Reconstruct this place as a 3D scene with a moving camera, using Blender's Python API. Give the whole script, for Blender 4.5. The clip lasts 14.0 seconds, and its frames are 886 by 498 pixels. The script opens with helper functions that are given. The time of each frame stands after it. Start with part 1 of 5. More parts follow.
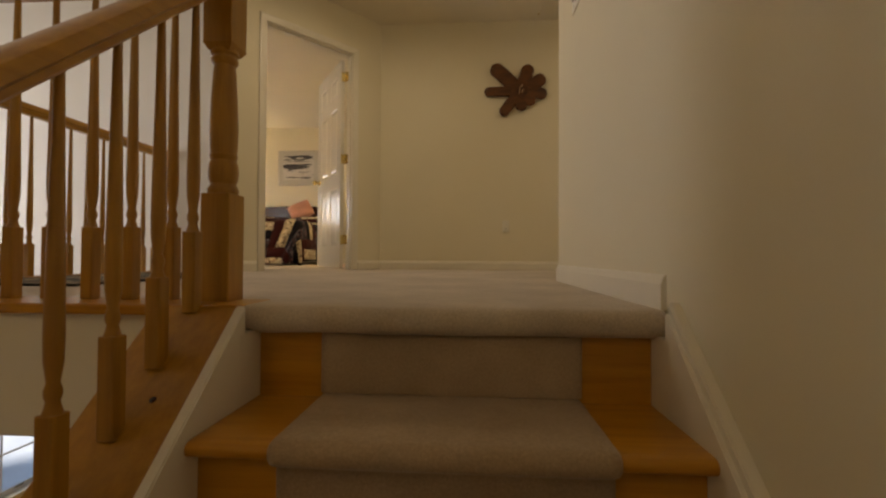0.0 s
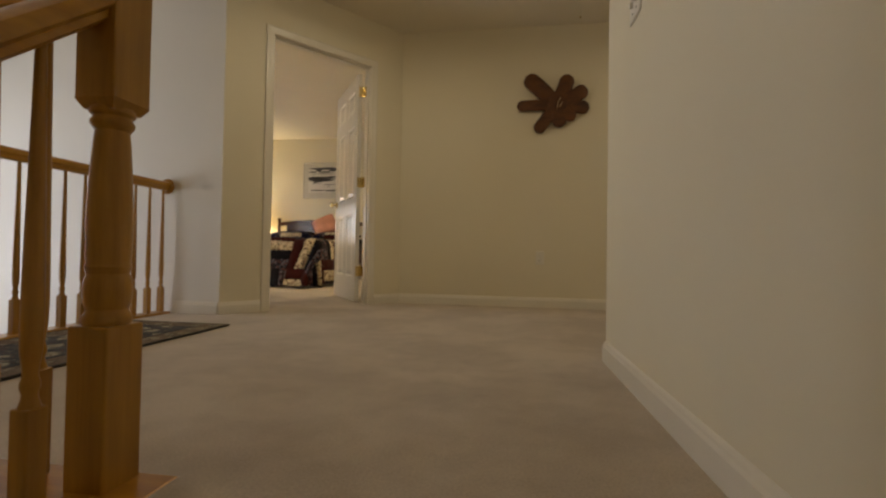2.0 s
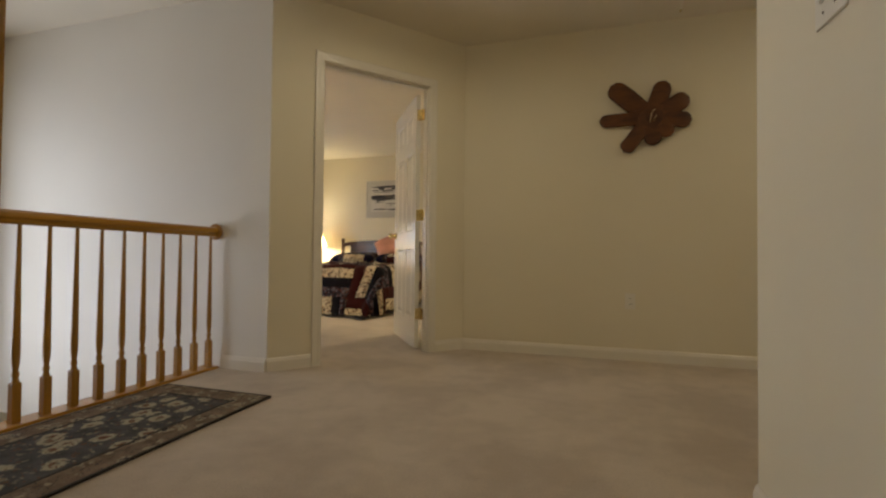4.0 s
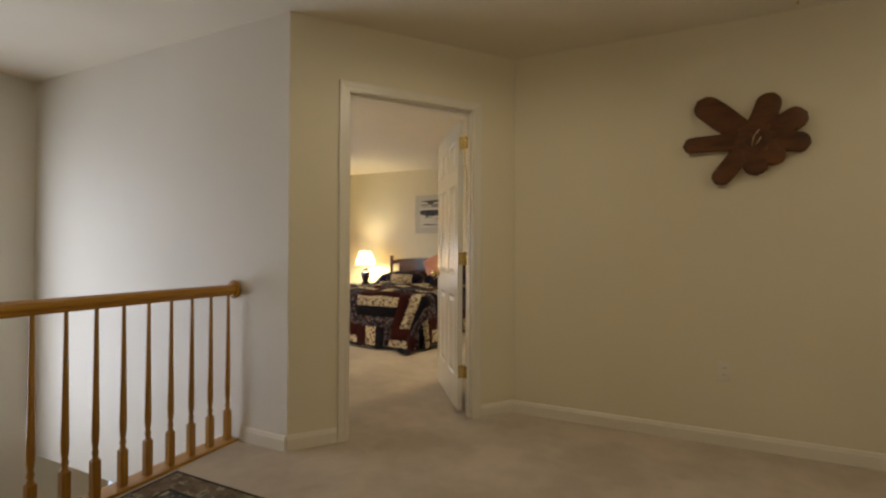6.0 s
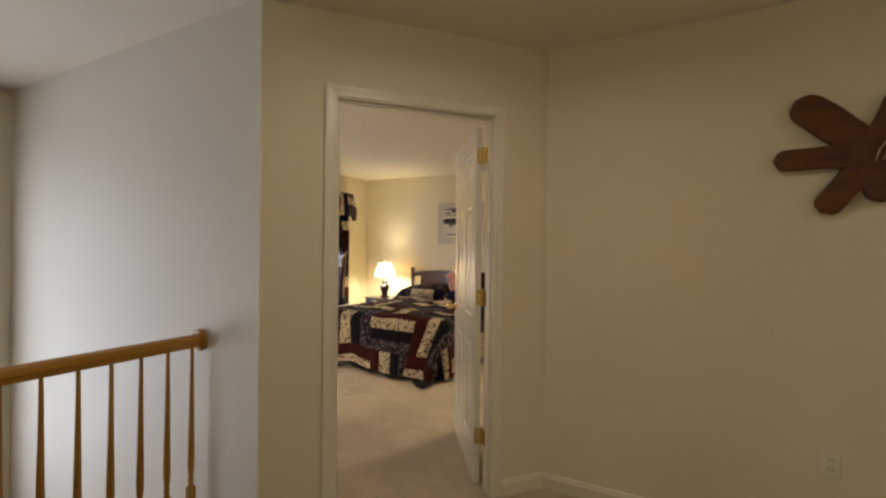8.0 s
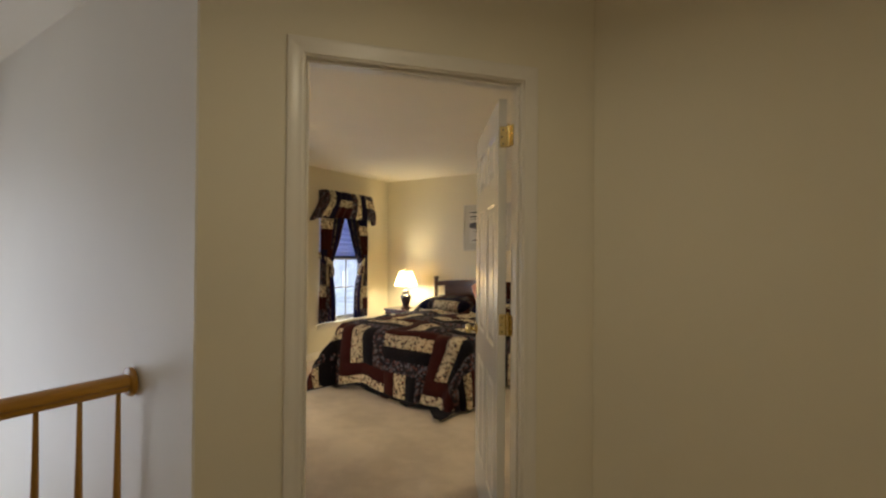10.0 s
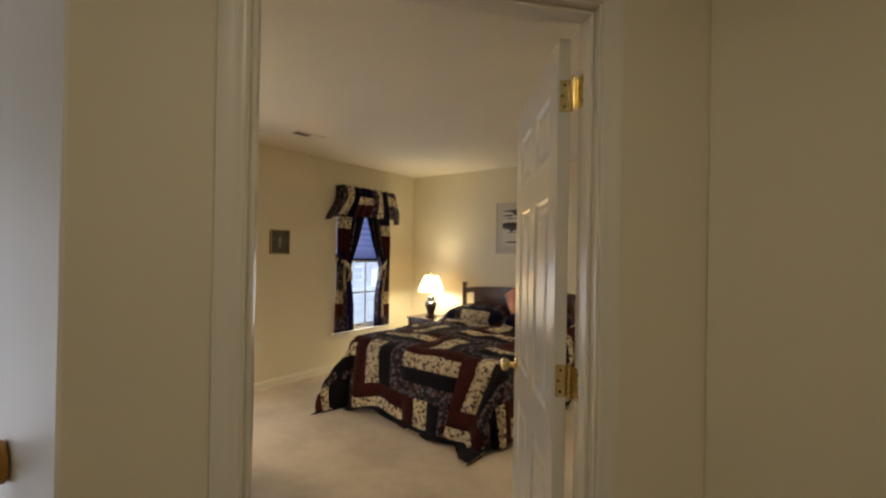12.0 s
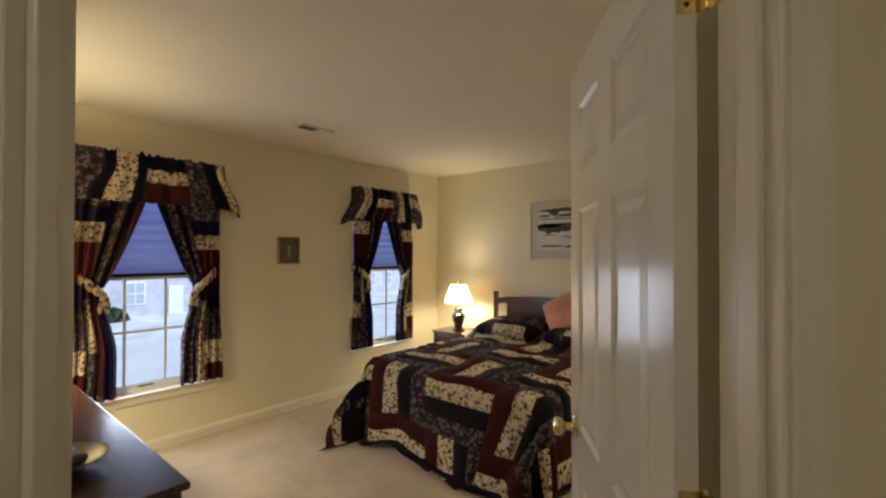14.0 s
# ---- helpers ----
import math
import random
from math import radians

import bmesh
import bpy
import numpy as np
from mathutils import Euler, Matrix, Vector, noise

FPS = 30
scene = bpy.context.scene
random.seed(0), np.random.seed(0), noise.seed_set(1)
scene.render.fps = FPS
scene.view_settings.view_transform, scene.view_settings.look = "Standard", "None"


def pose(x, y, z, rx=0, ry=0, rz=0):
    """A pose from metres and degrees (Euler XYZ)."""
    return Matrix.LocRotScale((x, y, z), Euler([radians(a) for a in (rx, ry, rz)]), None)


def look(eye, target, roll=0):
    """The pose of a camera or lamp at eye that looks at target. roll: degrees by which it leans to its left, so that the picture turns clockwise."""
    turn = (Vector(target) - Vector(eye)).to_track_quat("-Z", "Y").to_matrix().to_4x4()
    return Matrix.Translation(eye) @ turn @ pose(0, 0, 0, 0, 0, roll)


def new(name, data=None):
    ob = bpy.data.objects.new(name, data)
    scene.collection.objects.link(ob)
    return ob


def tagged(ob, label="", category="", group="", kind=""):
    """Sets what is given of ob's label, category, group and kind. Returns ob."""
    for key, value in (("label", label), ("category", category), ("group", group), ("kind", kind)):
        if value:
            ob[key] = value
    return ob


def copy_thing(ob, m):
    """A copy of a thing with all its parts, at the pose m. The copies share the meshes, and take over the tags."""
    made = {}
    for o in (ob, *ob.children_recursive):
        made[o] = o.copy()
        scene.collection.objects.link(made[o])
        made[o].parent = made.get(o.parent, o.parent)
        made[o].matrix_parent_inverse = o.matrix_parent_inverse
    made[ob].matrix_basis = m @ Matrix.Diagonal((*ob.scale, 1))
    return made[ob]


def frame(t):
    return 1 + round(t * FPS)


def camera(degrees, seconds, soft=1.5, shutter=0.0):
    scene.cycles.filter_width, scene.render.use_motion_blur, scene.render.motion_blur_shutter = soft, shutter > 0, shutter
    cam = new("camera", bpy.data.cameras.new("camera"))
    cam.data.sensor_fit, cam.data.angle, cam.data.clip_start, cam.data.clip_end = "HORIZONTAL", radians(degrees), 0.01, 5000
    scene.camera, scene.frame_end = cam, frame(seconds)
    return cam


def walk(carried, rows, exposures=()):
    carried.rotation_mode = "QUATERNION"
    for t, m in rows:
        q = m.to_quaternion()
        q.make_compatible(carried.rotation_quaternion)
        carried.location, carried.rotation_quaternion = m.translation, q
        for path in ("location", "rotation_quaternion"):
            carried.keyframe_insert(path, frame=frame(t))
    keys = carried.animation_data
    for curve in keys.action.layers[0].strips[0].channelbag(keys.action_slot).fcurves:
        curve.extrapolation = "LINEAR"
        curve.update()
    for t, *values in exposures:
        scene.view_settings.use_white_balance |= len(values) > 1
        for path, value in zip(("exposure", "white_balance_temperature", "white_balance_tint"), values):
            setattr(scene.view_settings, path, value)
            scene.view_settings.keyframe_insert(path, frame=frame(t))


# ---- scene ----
EXPOSURE = 0.0
cam = camera(89.9, 14.0, soft=2.3)
PATH = [
    (0, (0.143, 0.22, 0.124), (0.009, 2.216, 0.16), 0.3),
    (0.5, (0.122, 0.35, 0.176), (-0.015, 2.345, 0.214), 0.1),
    (1, (0.12, 0.45, 0.27), (-0.034, 2.444, 0.303), 0.5),
    (1.5, (0.138, 0.553, 0.342), (-0.056, 2.544, 0.371), 0.8),
    (2, (0.185, 0.67, 0.426), (-0.102, 2.649, 0.46), 1.0),
    (2.5, (0.183, 0.769, 0.489), (-0.179, 2.736, 0.533), 1.0),
    (3, (0.126, 0.886, 0.534), (-0.304, 2.838, 0.591), 0.7),
    (4.25, (0.092, 1.170, 0.790), (-0.528, 3.062, 0.822), 0.6),
    (5.5, (0.052, 1.457, 1.028), (-0.743, 3.292, 1.036), 0.4),
    (6, (0.035, 1.573, 1.114), (-0.788, 3.396, 1.126), 0.3),
    (6.5, (0.022, 1.7, 1.194), (-0.848, 3.5, 1.199), -0.2),
    (7, (-0.035, 1.837, 1.253), (-0.93, 3.625, 1.25), 0.3),
    (7.5, (-0.083, 1.965, 1.311), (-1.013, 3.735, 1.304), 0.6),
    (8, (-0.104, 2.117, 1.345), (-1.054, 3.877, 1.341), 0.6),
    (10.5, (-0.391, 2.829, 1.376), (-1.503, 4.492, 1.397), 0.7),
    (11, (-0.468, 2.956, 1.386), (-1.609, 4.598, 1.407), 1.1),
    (11.5, (-0.553, 3.079, 1.398), (-1.715, 4.707, 1.415), 1.2),
    (12, (-0.65, 3.223, 1.425), (-1.837, 4.833, 1.435), 1.0),
    (12.5, (-0.724, 3.319, 1.447), (-1.946, 4.902, 1.46), 0.9),
    (13, (-0.805, 3.445, 1.431), (-2.06, 5.002, 1.468), 0.7),
    (13.5, (-0.895, 3.582, 1.454), (-2.175, 5.118, 1.48), 0.5),
    (14, (-0.972, 3.685, 1.463), (-2.262, 5.213, 1.485), 0.1),
]
walk(cam, [(t, look(eye, target, roll)) for t, eye, target, roll in PATH], exposures=[(0, EXPOSURE + 0.05, 7500, 13), (2, EXPOSURE - 0.08, 6650, 10), (5.5, EXPOSURE, 6350, 9), (8.2, EXPOSURE - 0.06, 6300, 9), (10.5, EXPOSURE - 0.36, 6200, 9), (11.5, EXPOSURE - 0.40, 6150, 9), (14, EXPOSURE - 0.53, 6050, 9)])

# ---- plan (metres; z = 0 is the upper landing) ----
CEIL = 2.46            # upper ceiling
LOW = -2.73            # lower floor
SOFFIT = -0.33         # underside of the upper floor
XR = 0.60              # stair wall
YF = 4.60              # hall end wall with the carving
YL = 3.472             # foyer side wall
XW = -4.745            # bedroom window wall
XFOY = -4.42           # foyer front wall
YB = 8.047             # bedroom head wall
RISE, GOING, EDGE = 0.225, 0.252, 1.312
WIN_Y = (4.79, 7.09)   # bedroom window centres
WIN_H = (0.46, 0.425)  # and half-widths

# ---- world, sun, lamps ----
world = bpy.data.worlds.new("overcast_sky")
scene.world = world
world.use_nodes = True
_n = world.node_tree.nodes
_sky = _n.new("ShaderNodeTexSky")
_sky.sky_type, _sky.sun_disc = "NISHITA", False
_sky.sun_elevation, _sky.sun_rotation = radians(45), radians(53)
world.node_tree.links.new(_sky.outputs[0], _n["Background"].inputs[0])
_n["Background"].inputs[1].default_value = 0.15


def lamp(name, kind, energy, color, m, **kw):
    data = bpy.data.lights.new(name, kind)
    data.energy, data.color = energy, color
    if kind == "AREA":
        data.shape, data.size, data.size_y = "RECTANGLE", kw["size"], kw["size_y"]
    if kind == "SUN":
        data.angle = kw["angle"]
    if kind == "POINT":
        data.shadow_soft_size = kw["soft"]
    ob = new(name, data)
    ob.matrix_world = m
    return ob


lamp("sun", "SUN", 5.0, (1.0, 0.98, 0.95), look((12, 9, 15), (0, 0, 0)), angle=radians(12))
lamp("foyer_window_light", "AREA", 27.5, (0.89, 0.90, 0.985), look((XFOY - 0.10, 2.4, 0.68), (0, 2.4, 0.68)), size=1.2, size_y=2.1)
lamp("lower_window_light", "AREA", 25, (0.82, 0.9, 1.0), look((XW - 0.02, 4.8, -1.5), (0, 4.8, -1.5)), size=1.3, size_y=1.5)
for _y in WIN_Y:
    lamp("bedroom_window_light", "AREA", 16, (0.80, 0.87, 1.0), look((XW + 0.005, _y, 0.90), (0, _y, 0.60)), size=0.8, size_y=0.78)
lamp("bedside_bulb", "POINT", 43, (1.0, 0.80, 0.44), pose(-4.15, 7.73, 0.965), soft=0.075)
lamp("dresser_bulb", "POINT", 86, (1.0, 0.78, 0.43), pose(-4.00, 3.90, 1.145), soft=0.075)
# added fill, out of view, that brightens the bedroom's window wall
lamp("bedroom_fill_light", "AREA", 19, (1.0, 0.80, 0.50), pose(-1.15, 6.5, 2.318), size=0.26, size_y=0.26)
# added bulb behind the camera that brightens treads and risers
lamp("stair_fill_bulb", "POINT", 11.5, (1.0, 0.80, 0.48), pose(-0.95, -1.15, 1.62), soft=0.08)
# added fill over the landing, out of view, for end wall and carpet
lamp("landing_fill_light", "AREA", 5.6, (1.0, 0.835, 0.57), pose(-0.55, 3.25, 2.318), size=0.26, size_y=0.26)
# unseen hall light, set by the brighter carpet past the corner
lamp("unseen_hall_light", "AREA", 3.9, (1.0, 0.835, 0.57), pose(1.75, 3.60, 2.318), size=0.26, size_y=0.26)

# ---- materials ----
def node_mat(name):
    m = bpy.data.materials.new(name)
    m.use_nodes = True
    nt = m.node_tree
    return m, nt.nodes, nt.links, nt.nodes["Principled BSDF"]


def ramp(nodes, stops, interp="LINEAR"):
    r = nodes.new("ShaderNodeValToRGB")
    r.color_ramp.interpolation = interp
    el = r.color_ramp.elements
    while len(el) < len(stops):
        el.new(0.5)
    for e, (p, c) in zip(el, stops):
        e.position, e.color = p, (*c, 1)
    return r


def coords(nodes, links, scale=(1, 1, 1), shift=False):
    tc = nodes.new("ShaderNodeTexCoord")
    mp = nodes.new("ShaderNodeMapping")
    mp.inputs["Scale"].default_value = scale
    links.new(tc.outputs["Object"], mp.inputs[0])
    if shift:
        info = nodes.new("ShaderNodeObjectInfo")
        mul = nodes.new("ShaderNodeMath")
        mul.operation = "MULTIPLY"
        mul.inputs[1].default_value = 37.0
        links.new(info.outputs["Random"], mul.inputs[0])
        links.new(mul.outputs[0], mp.inputs["Location"])
    return mp


def tex(nodes, links, src, scale, detail=3.0, kind="ShaderNodeTexNoise", rough=0.5):
    t = nodes.new(kind)
    t.inputs["Scale"].default_value = scale
    if kind == "ShaderNodeTexNoise":
        t.inputs["Detail"].default_value = detail
        t.inputs["Roughness"].default_value = rough
    links.new(src.outputs[0], t.inputs["Vector"])
    return t


def bump(nodes, links, height, strength, dist, bsdf, prev=None):
    b = nodes.new("ShaderNodeBump")
    b.inputs["Strength"].default_value, b.inputs["Distance"].default_value = strength, dist
    links.new(height, b.inputs["Height"])
    if prev:
        links.new(prev.outputs[0], b.inputs["Normal"])
    links.new(b.outputs[0], bsdf.inputs["Normal"])
    return b


def shade(c, k):
    return tuple(min(1.0, v * k) for v in c)


def plain(name, col, rough=0.5, metal=0.0, var=0.06, scale=3.0, fine=180.0, relief=0.08, dist=0.001, coat=0.0):
    """Paint, metal or plastic with patchy tone and fine relief."""
    m, n, l, p = node_mat(name)
    c = coords(n, l, shift=True)
    big = tex(n, l, c, scale, 4)
    r = ramp(n, [(0.3, shade(col, 1 - var)), (0.7, shade(col, 1 + var))])
    l.new(big.outputs[0], r.inputs[0])
    l.new(r.outputs[0], p.inputs["Base Color"])
    p.inputs["Roughness"].default_value, p.inputs["Metallic"].default_value = rough, metal
    p.inputs["Coat Weight"].default_value = coat
    if relief:
        small = tex(n, l, c, fine, 2)
        bump(n, l, small.outputs[0], relief, dist, p)
    return m


def wood(name, dark, light, axis=2, rough=0.35, coat=0.25, stretch=18.0, scale=2.2):
    m, n, l, p = node_mat(name)
    sc = [stretch] * 3
    sc[axis] = 1.0
    c = coords(n, l, tuple(sc), shift=True)
    grain = tex(n, l, c, scale, 6, rough=0.62)
    r = ramp(n, [(0.28, dark), (0.5, tuple((a + b) / 2 for a, b in zip(dark, light))), (0.72, light)])
    l.new(grain.outputs[0], r.inputs[0])
    l.new(r.outputs[0], p.inputs["Base Color"])
    p.inputs["Roughness"].default_value, p.inputs["Coat Weight"].default_value = rough, coat
    p.inputs["Coat Roughness"].default_value = 0.18
    bump(n, l, grain.outputs[0], 0.12, 0.001, p)
    return m


def carpet(name, col):
    m, n, l, p = node_mat(name)
    c = coords(n, l)
    pile = tex(n, l, c, 170, 4, rough=0.7)
    worn = tex(n, l, c, 2.1, 3)
    nap = tex(n, l, c, 11, 3)
    r = ramp(n, [(0.25, shade(col, 0.76)), (0.75, shade(col, 1.16))])
    l.new(pile.outputs[0], r.inputs[0])
    r2 = ramp(n, [(0.36, (0.80, 0.785, 0.77)), (0.62, (1, 1, 1))])
    mix = n.new("ShaderNodeMix")
    mix.data_type, mix.blend_type = "RGBA", "MULTIPLY"
    mix.inputs[0].default_value = 1.0
    add = n.new("ShaderNodeMath")
    add.operation = "MULTIPLY_ADD"
    add.inputs[1].default_value = 0.35
    l.new(nap.outputs[0], add.inputs[0])
    l.new(worn.outputs[0], add.inputs[2])
    sub = n.new("ShaderNodeMath")
    sub.operation = "SUBTRACT"
    sub.inputs[1].default_value = 0.175
    l.new(add.outputs[0], sub.inputs[0])
    l.new(sub.outputs[0], r2.inputs[0])
    l.new(r.outputs[0], mix.inputs[6])
    l.new(r2.outputs[0], mix.inputs[7])
    l.new(mix.outputs[2], p.inputs["Base Color"])
    p.inputs["Roughness"].default_value = 0.95
    p.inputs["Specular IOR Level"].default_value = 0.1
    p.inputs["Sheen Weight"].default_value = 0.25
    b = bump(n, l, pile.outputs[0], 0.38, 0.005, p)
    bump(n, l, nap.outputs[0], 0.25, 0.02, p, b)
    return m


def fabric(name, base, spots=(), scale=26.0, rough=0.85, size=0.33):
    """Cotton print: scattered blossoms on a ground colour, with a weave."""
    m, n, l, p = node_mat(name)
    c = coords(n, l, shift=True)
    wob = tex(n, l, c, scale * 1.6, 2)
    mixv = n.new("ShaderNodeMix")
    mixv.data_type = "VECTOR"
    mixv.inputs[0].default_value = 0.045
    l.new(c.outputs[0], mixv.inputs[4])
    l.new(wob.outputs["Color"], mixv.inputs[5])
    col = None
    tone = tex(n, l, c, 5.0, 3)
    r = ramp(n, [(0.3, shade(base, 0.82)), (0.7, shade(base, 1.15))])
    l.new(tone.outputs[0], r.inputs[0])
    col = r.outputs[0]
    for i, sp in enumerate(spots):
        v = n.new("ShaderNodeTexVoronoi")
        v.inputs["Scale"].default_value = scale * (1 + 0.37 * i)
        l.new(mixv.outputs[1], v.inputs["Vector"])
        mask = ramp(n, [(size - 0.08 * i, (1, 1, 1)), (size + 0.05 - 0.08 * i, (0, 0, 0))])
        l.new(v.outputs["Distance"], mask.inputs[0])
        mx = n.new("ShaderNodeMix")
        mx.data_type = "RGBA"
        l.new(mask.outputs[0], mx.inputs[0])
        l.new(col, mx.inputs[6])
        mx.inputs[7].default_value = (*sp, 1)
        col = mx.outputs[2]
    l.new(col, p.inputs["Base Color"])
    p.inputs["Roughness"].default_value = rough
    p.inputs["Specular IOR Level"].default_value = 0.12
    p.inputs["Sheen Weight"].default_value = 0.03
    weave = tex(n, l, c, 420, 2)
    pucker = tex(n, l, c, 30, 3)
    b = bump(n, l, weave.outputs[0], 0.25, 0.001, p)
    bump(n, l, pucker.outputs[0], 0.6, 0.014, p, b)
    return m


def glow(name, col, strength, base=None):
    m, n, l, p = node_mat(name)
    p.inputs["Base Color"].default_value = (*(base or col), 1)
    p.inputs["Emission Color"].default_value = (*col, 1)
    p.inputs["Emission Strength"].default_value = strength
    p.inputs["Roughness"].default_value = 0.8
    return m


def glass_mat(name):
    m, n, l, p = node_mat(name)
    p.inputs["Base Color"].default_value = (1, 1, 1, 1)
    p.inputs["Roughness"].default_value = 0.0
    p.inputs["Transmission Weight"].default_value = 1.0
    p.inputs["IOR"].default_value = 1.0 + 0.1
    return m


WALL = plain("cream_wall_paint", (0.765, 0.700, 0.535), 0.62, var=0.02, scale=1.4, fine=140, relief=0.10, dist=0.002)
# the cream paint again, made paler to carry the foyer's daylight
FOYER = plain("foyer_daylit_paint", (0.785, 0.745, 0.650), 0.62, var=0.02, scale=1.4, fine=140, relief=0.10, dist=0.002)
CEILING = plain("ceiling_paint", (0.80, 0.74, 0.61), 0.8, var=0.02, scale=2, fine=90, relief=0.15, dist=0.002)
TRIM = plain("white_gloss_trim", (0.785, 0.735, 0.63), 0.28, var=0.02, scale=5, fine=60, relief=0.05)
DOORP = plain("white_door_paint", (0.80, 0.77, 0.69), 0.20, var=0.02, scale=4, fine=70, relief=0.04)
DOORP.node_tree.nodes["Principled BSDF"].inputs["Specular IOR Level"].default_value = 0.3
CARPET = carpet("beige_carpet", (0.59, 0.50, 0.40))
RUNNER = carpet("taupe_runner_carpet", (0.45, 0.335, 0.228))
OAK = wood("golden_oak", (0.29, 0.128, 0.010), (0.46, 0.234, 0.027))
OAKX = wood("golden_oak_tread", (0.36, 0.146, 0.006), (0.54, 0.258, 0.018), axis=0)
OAKY = wood("golden_oak_rail", (0.33, 0.142, 0.007), (0.50, 0.252, 0.022), axis=1)
DARKW = wood("dark_cherry_wood", (0.028, 0.010, 0.006), (0.075, 0.026, 0.015), axis=0, rough=0.25, coat=0.5)
CARVED = wood("carved_redwood", (0.030, 0.009, 0.002), (0.175, 0.056, 0.008), axis=0, rough=0.52, coat=0.05, stretch=3.5, scale=3)
BRASS = plain("polished_brass", (0.76, 0.62, 0.30), 0.22, 1.0, var=0.08, scale=30, relief=0.03)
STEEL = plain("dark_screw_steel", (0.10, 0.07, 0.03), 0.4, 1.0, relief=0)
PLASTIC = plain("ivory_plastic", (0.78, 0.74, 0.64), 0.35, var=0.02, relief=0)
SLOT = plain("dark_slot", (0.02, 0.02, 0.02), 0.6, relief=0)
VINYL = plain("white_vinyl", (0.82, 0.84, 0.86), 0.35, var=0.02, relief=0.03)
GLASS = glass_mat("window_glass")
BURG = fabric("burgundy_cotton", (0.046, 0.009, 0.009), ((0.025, 0.005, 0.006),), 60, size=0.2)
NAVY = fabric("navy_cotton", (0.008, 0.007, 0.011), ((0.02, 0.02, 0.035),), 60, size=0.2)
FLOR = fabric("dark_floral_cotton", (0.020, 0.018, 0.026), ((0.13, 0.125, 0.16), (0.16, 0.065, 0.06)), 27, size=0.38)
CURT = fabric("blue_navy_curtain_cotton", (0.010, 0.009, 0.020), ((0.03, 0.03, 0.07),), 50, size=0.2)
_n, _l = CURT.node_tree.nodes, CURT.node_tree.links
_t, _m = _n.new("ShaderNodeBsdfTranslucent"), _n.new("ShaderNodeMixShader")
_t.inputs[0].default_value = (0.018, 0.016, 0.10, 1)
_l.new(_n["Principled BSDF"].outputs[0], _m.inputs[1])
_l.new(_t.outputs[0], _m.inputs[2])
_l.new(_m.outputs[0], _n["Material Output"].inputs[0])
CREAM = fabric("cream_floral_cotton", (0.64, 0.56, 0.40), ((0.06, 0.05, 0.05), (0.16, 0.03, 0.03)), 34, size=0.36)
PINK = fabric("dusty_pink_cotton", (0.60, 0.30, 0.23), (), 20)

# ---- mesh helpers ----
def box(bm, x0, x1, y0, y1, z0, z1, bevel=0.0, seg=1, m=None):
    r = bmesh.ops.create_cube(bm, size=1, matrix=Matrix.Translation(((x0 + x1) / 2, (y0 + y1) / 2, (z0 + z1) / 2)) @ Matrix.Diagonal((abs(x1 - x0), abs(y1 - y0), abs(z1 - z0), 1)))
    vs = r["verts"]
    if bevel:
        es = list({e for v in vs for e in v.link_edges})
        out = bmesh.ops.bevel(bm, geom=es, offset=bevel, segments=seg, affect="EDGES", profile=0.5)
        vs = list({v for f in out["faces"] for v in f.verts} | {v for v in vs if v.is_valid})
    if m is not None:
        bmesh.ops.transform(bm, matrix=m, verts=vs)
    return vs


def boxed(*a, **k):
    bm = bmesh.new()
    box(bm, *a, **k)
    return bm


def ring_skin(bm, rings, close=True, caps=True):
    """Skin between rings of points; each ring has the same count."""
    vr = [[bm.verts.new(p) for p in ring] for ring in rings]
    n = len(vr[0])
    for a, b in zip(vr, vr[1:]):
        for i in range(n if close else n - 1):
            j = (i + 1) % n
            bm.faces.new((a[i], a[j], b[j], b[i]))
    if caps and close:
        bm.faces.new(list(reversed(vr[0])))
        bm.faces.new(vr[-1])
    return vr


def lathe(bm, profile, seg=20, m=None):
    rings = [[Vector((r * math.cos(2 * math.pi * i / seg), r * math.sin(2 * math.pi * i / seg), z)) for i in range(seg)] for r, z in profile]
    if m is not None:
        rings = [[m @ p for p in ring] for ring in rings]
    return ring_skin(bm, rings)


def extruded(bm, outline, p0, p1, up=(0, 0, 1)):
    """An outline (side, up) swept from p0 to p1."""
    p0, p1, up = Vector(p0), Vector(p1), Vector(up)
    side = (p1 - p0).cross(up).normalized()
    return ring_skin(bm, [[p + side * a + up * b for a, b in outline] for p in (p0, p1)])


def sheet(bm, rows, mats=None):
    """A grid of points as faces; mats gives a slot index for each cell."""
    vs = [[bm.verts.new(p) for p in row] for row in rows]
    for i in range(len(vs) - 1):
        for j in range(len(vs[0]) - 1):
            f = bm.faces.new((vs[i][j], vs[i][j + 1], vs[i + 1][j + 1], vs[i + 1][j]))
            f.smooth = True
            if mats:
                f.material_index = mats(i, j)
    return vs


def part(name, bm, material, parent=None, label="", smooth=False):
    bmesh.ops.recalc_face_normals(bm, faces=bm.faces)
    me = bpy.data.meshes.new(name)
    if smooth:
        for f in bm.faces:
            f.smooth = True
    bm.to_mesh(me)
    bm.free()
    for mt in (material if isinstance(material, (list, tuple)) else [material]):
        me.materials.append(mt)
    if smooth == "auto":
        me.set_sharp_from_angle(angle=radians(35))
    ob = new(name, me)
    ob.parent = parent
    if label:
        ob["label"] = label
    return ob


def thing(name, label, category, m=None, group="", kind=""):
    ob = new(name)
    ob.empty_display_size = 0.1
    if m is not None:
        ob.matrix_basis = m
    return tagged(ob, label, category, group, kind)


def structure(name, bm, material, label="", category="", smooth=False):
    return tagged(part(name, bm, material, None, "", smooth), label, category, "", "structure")


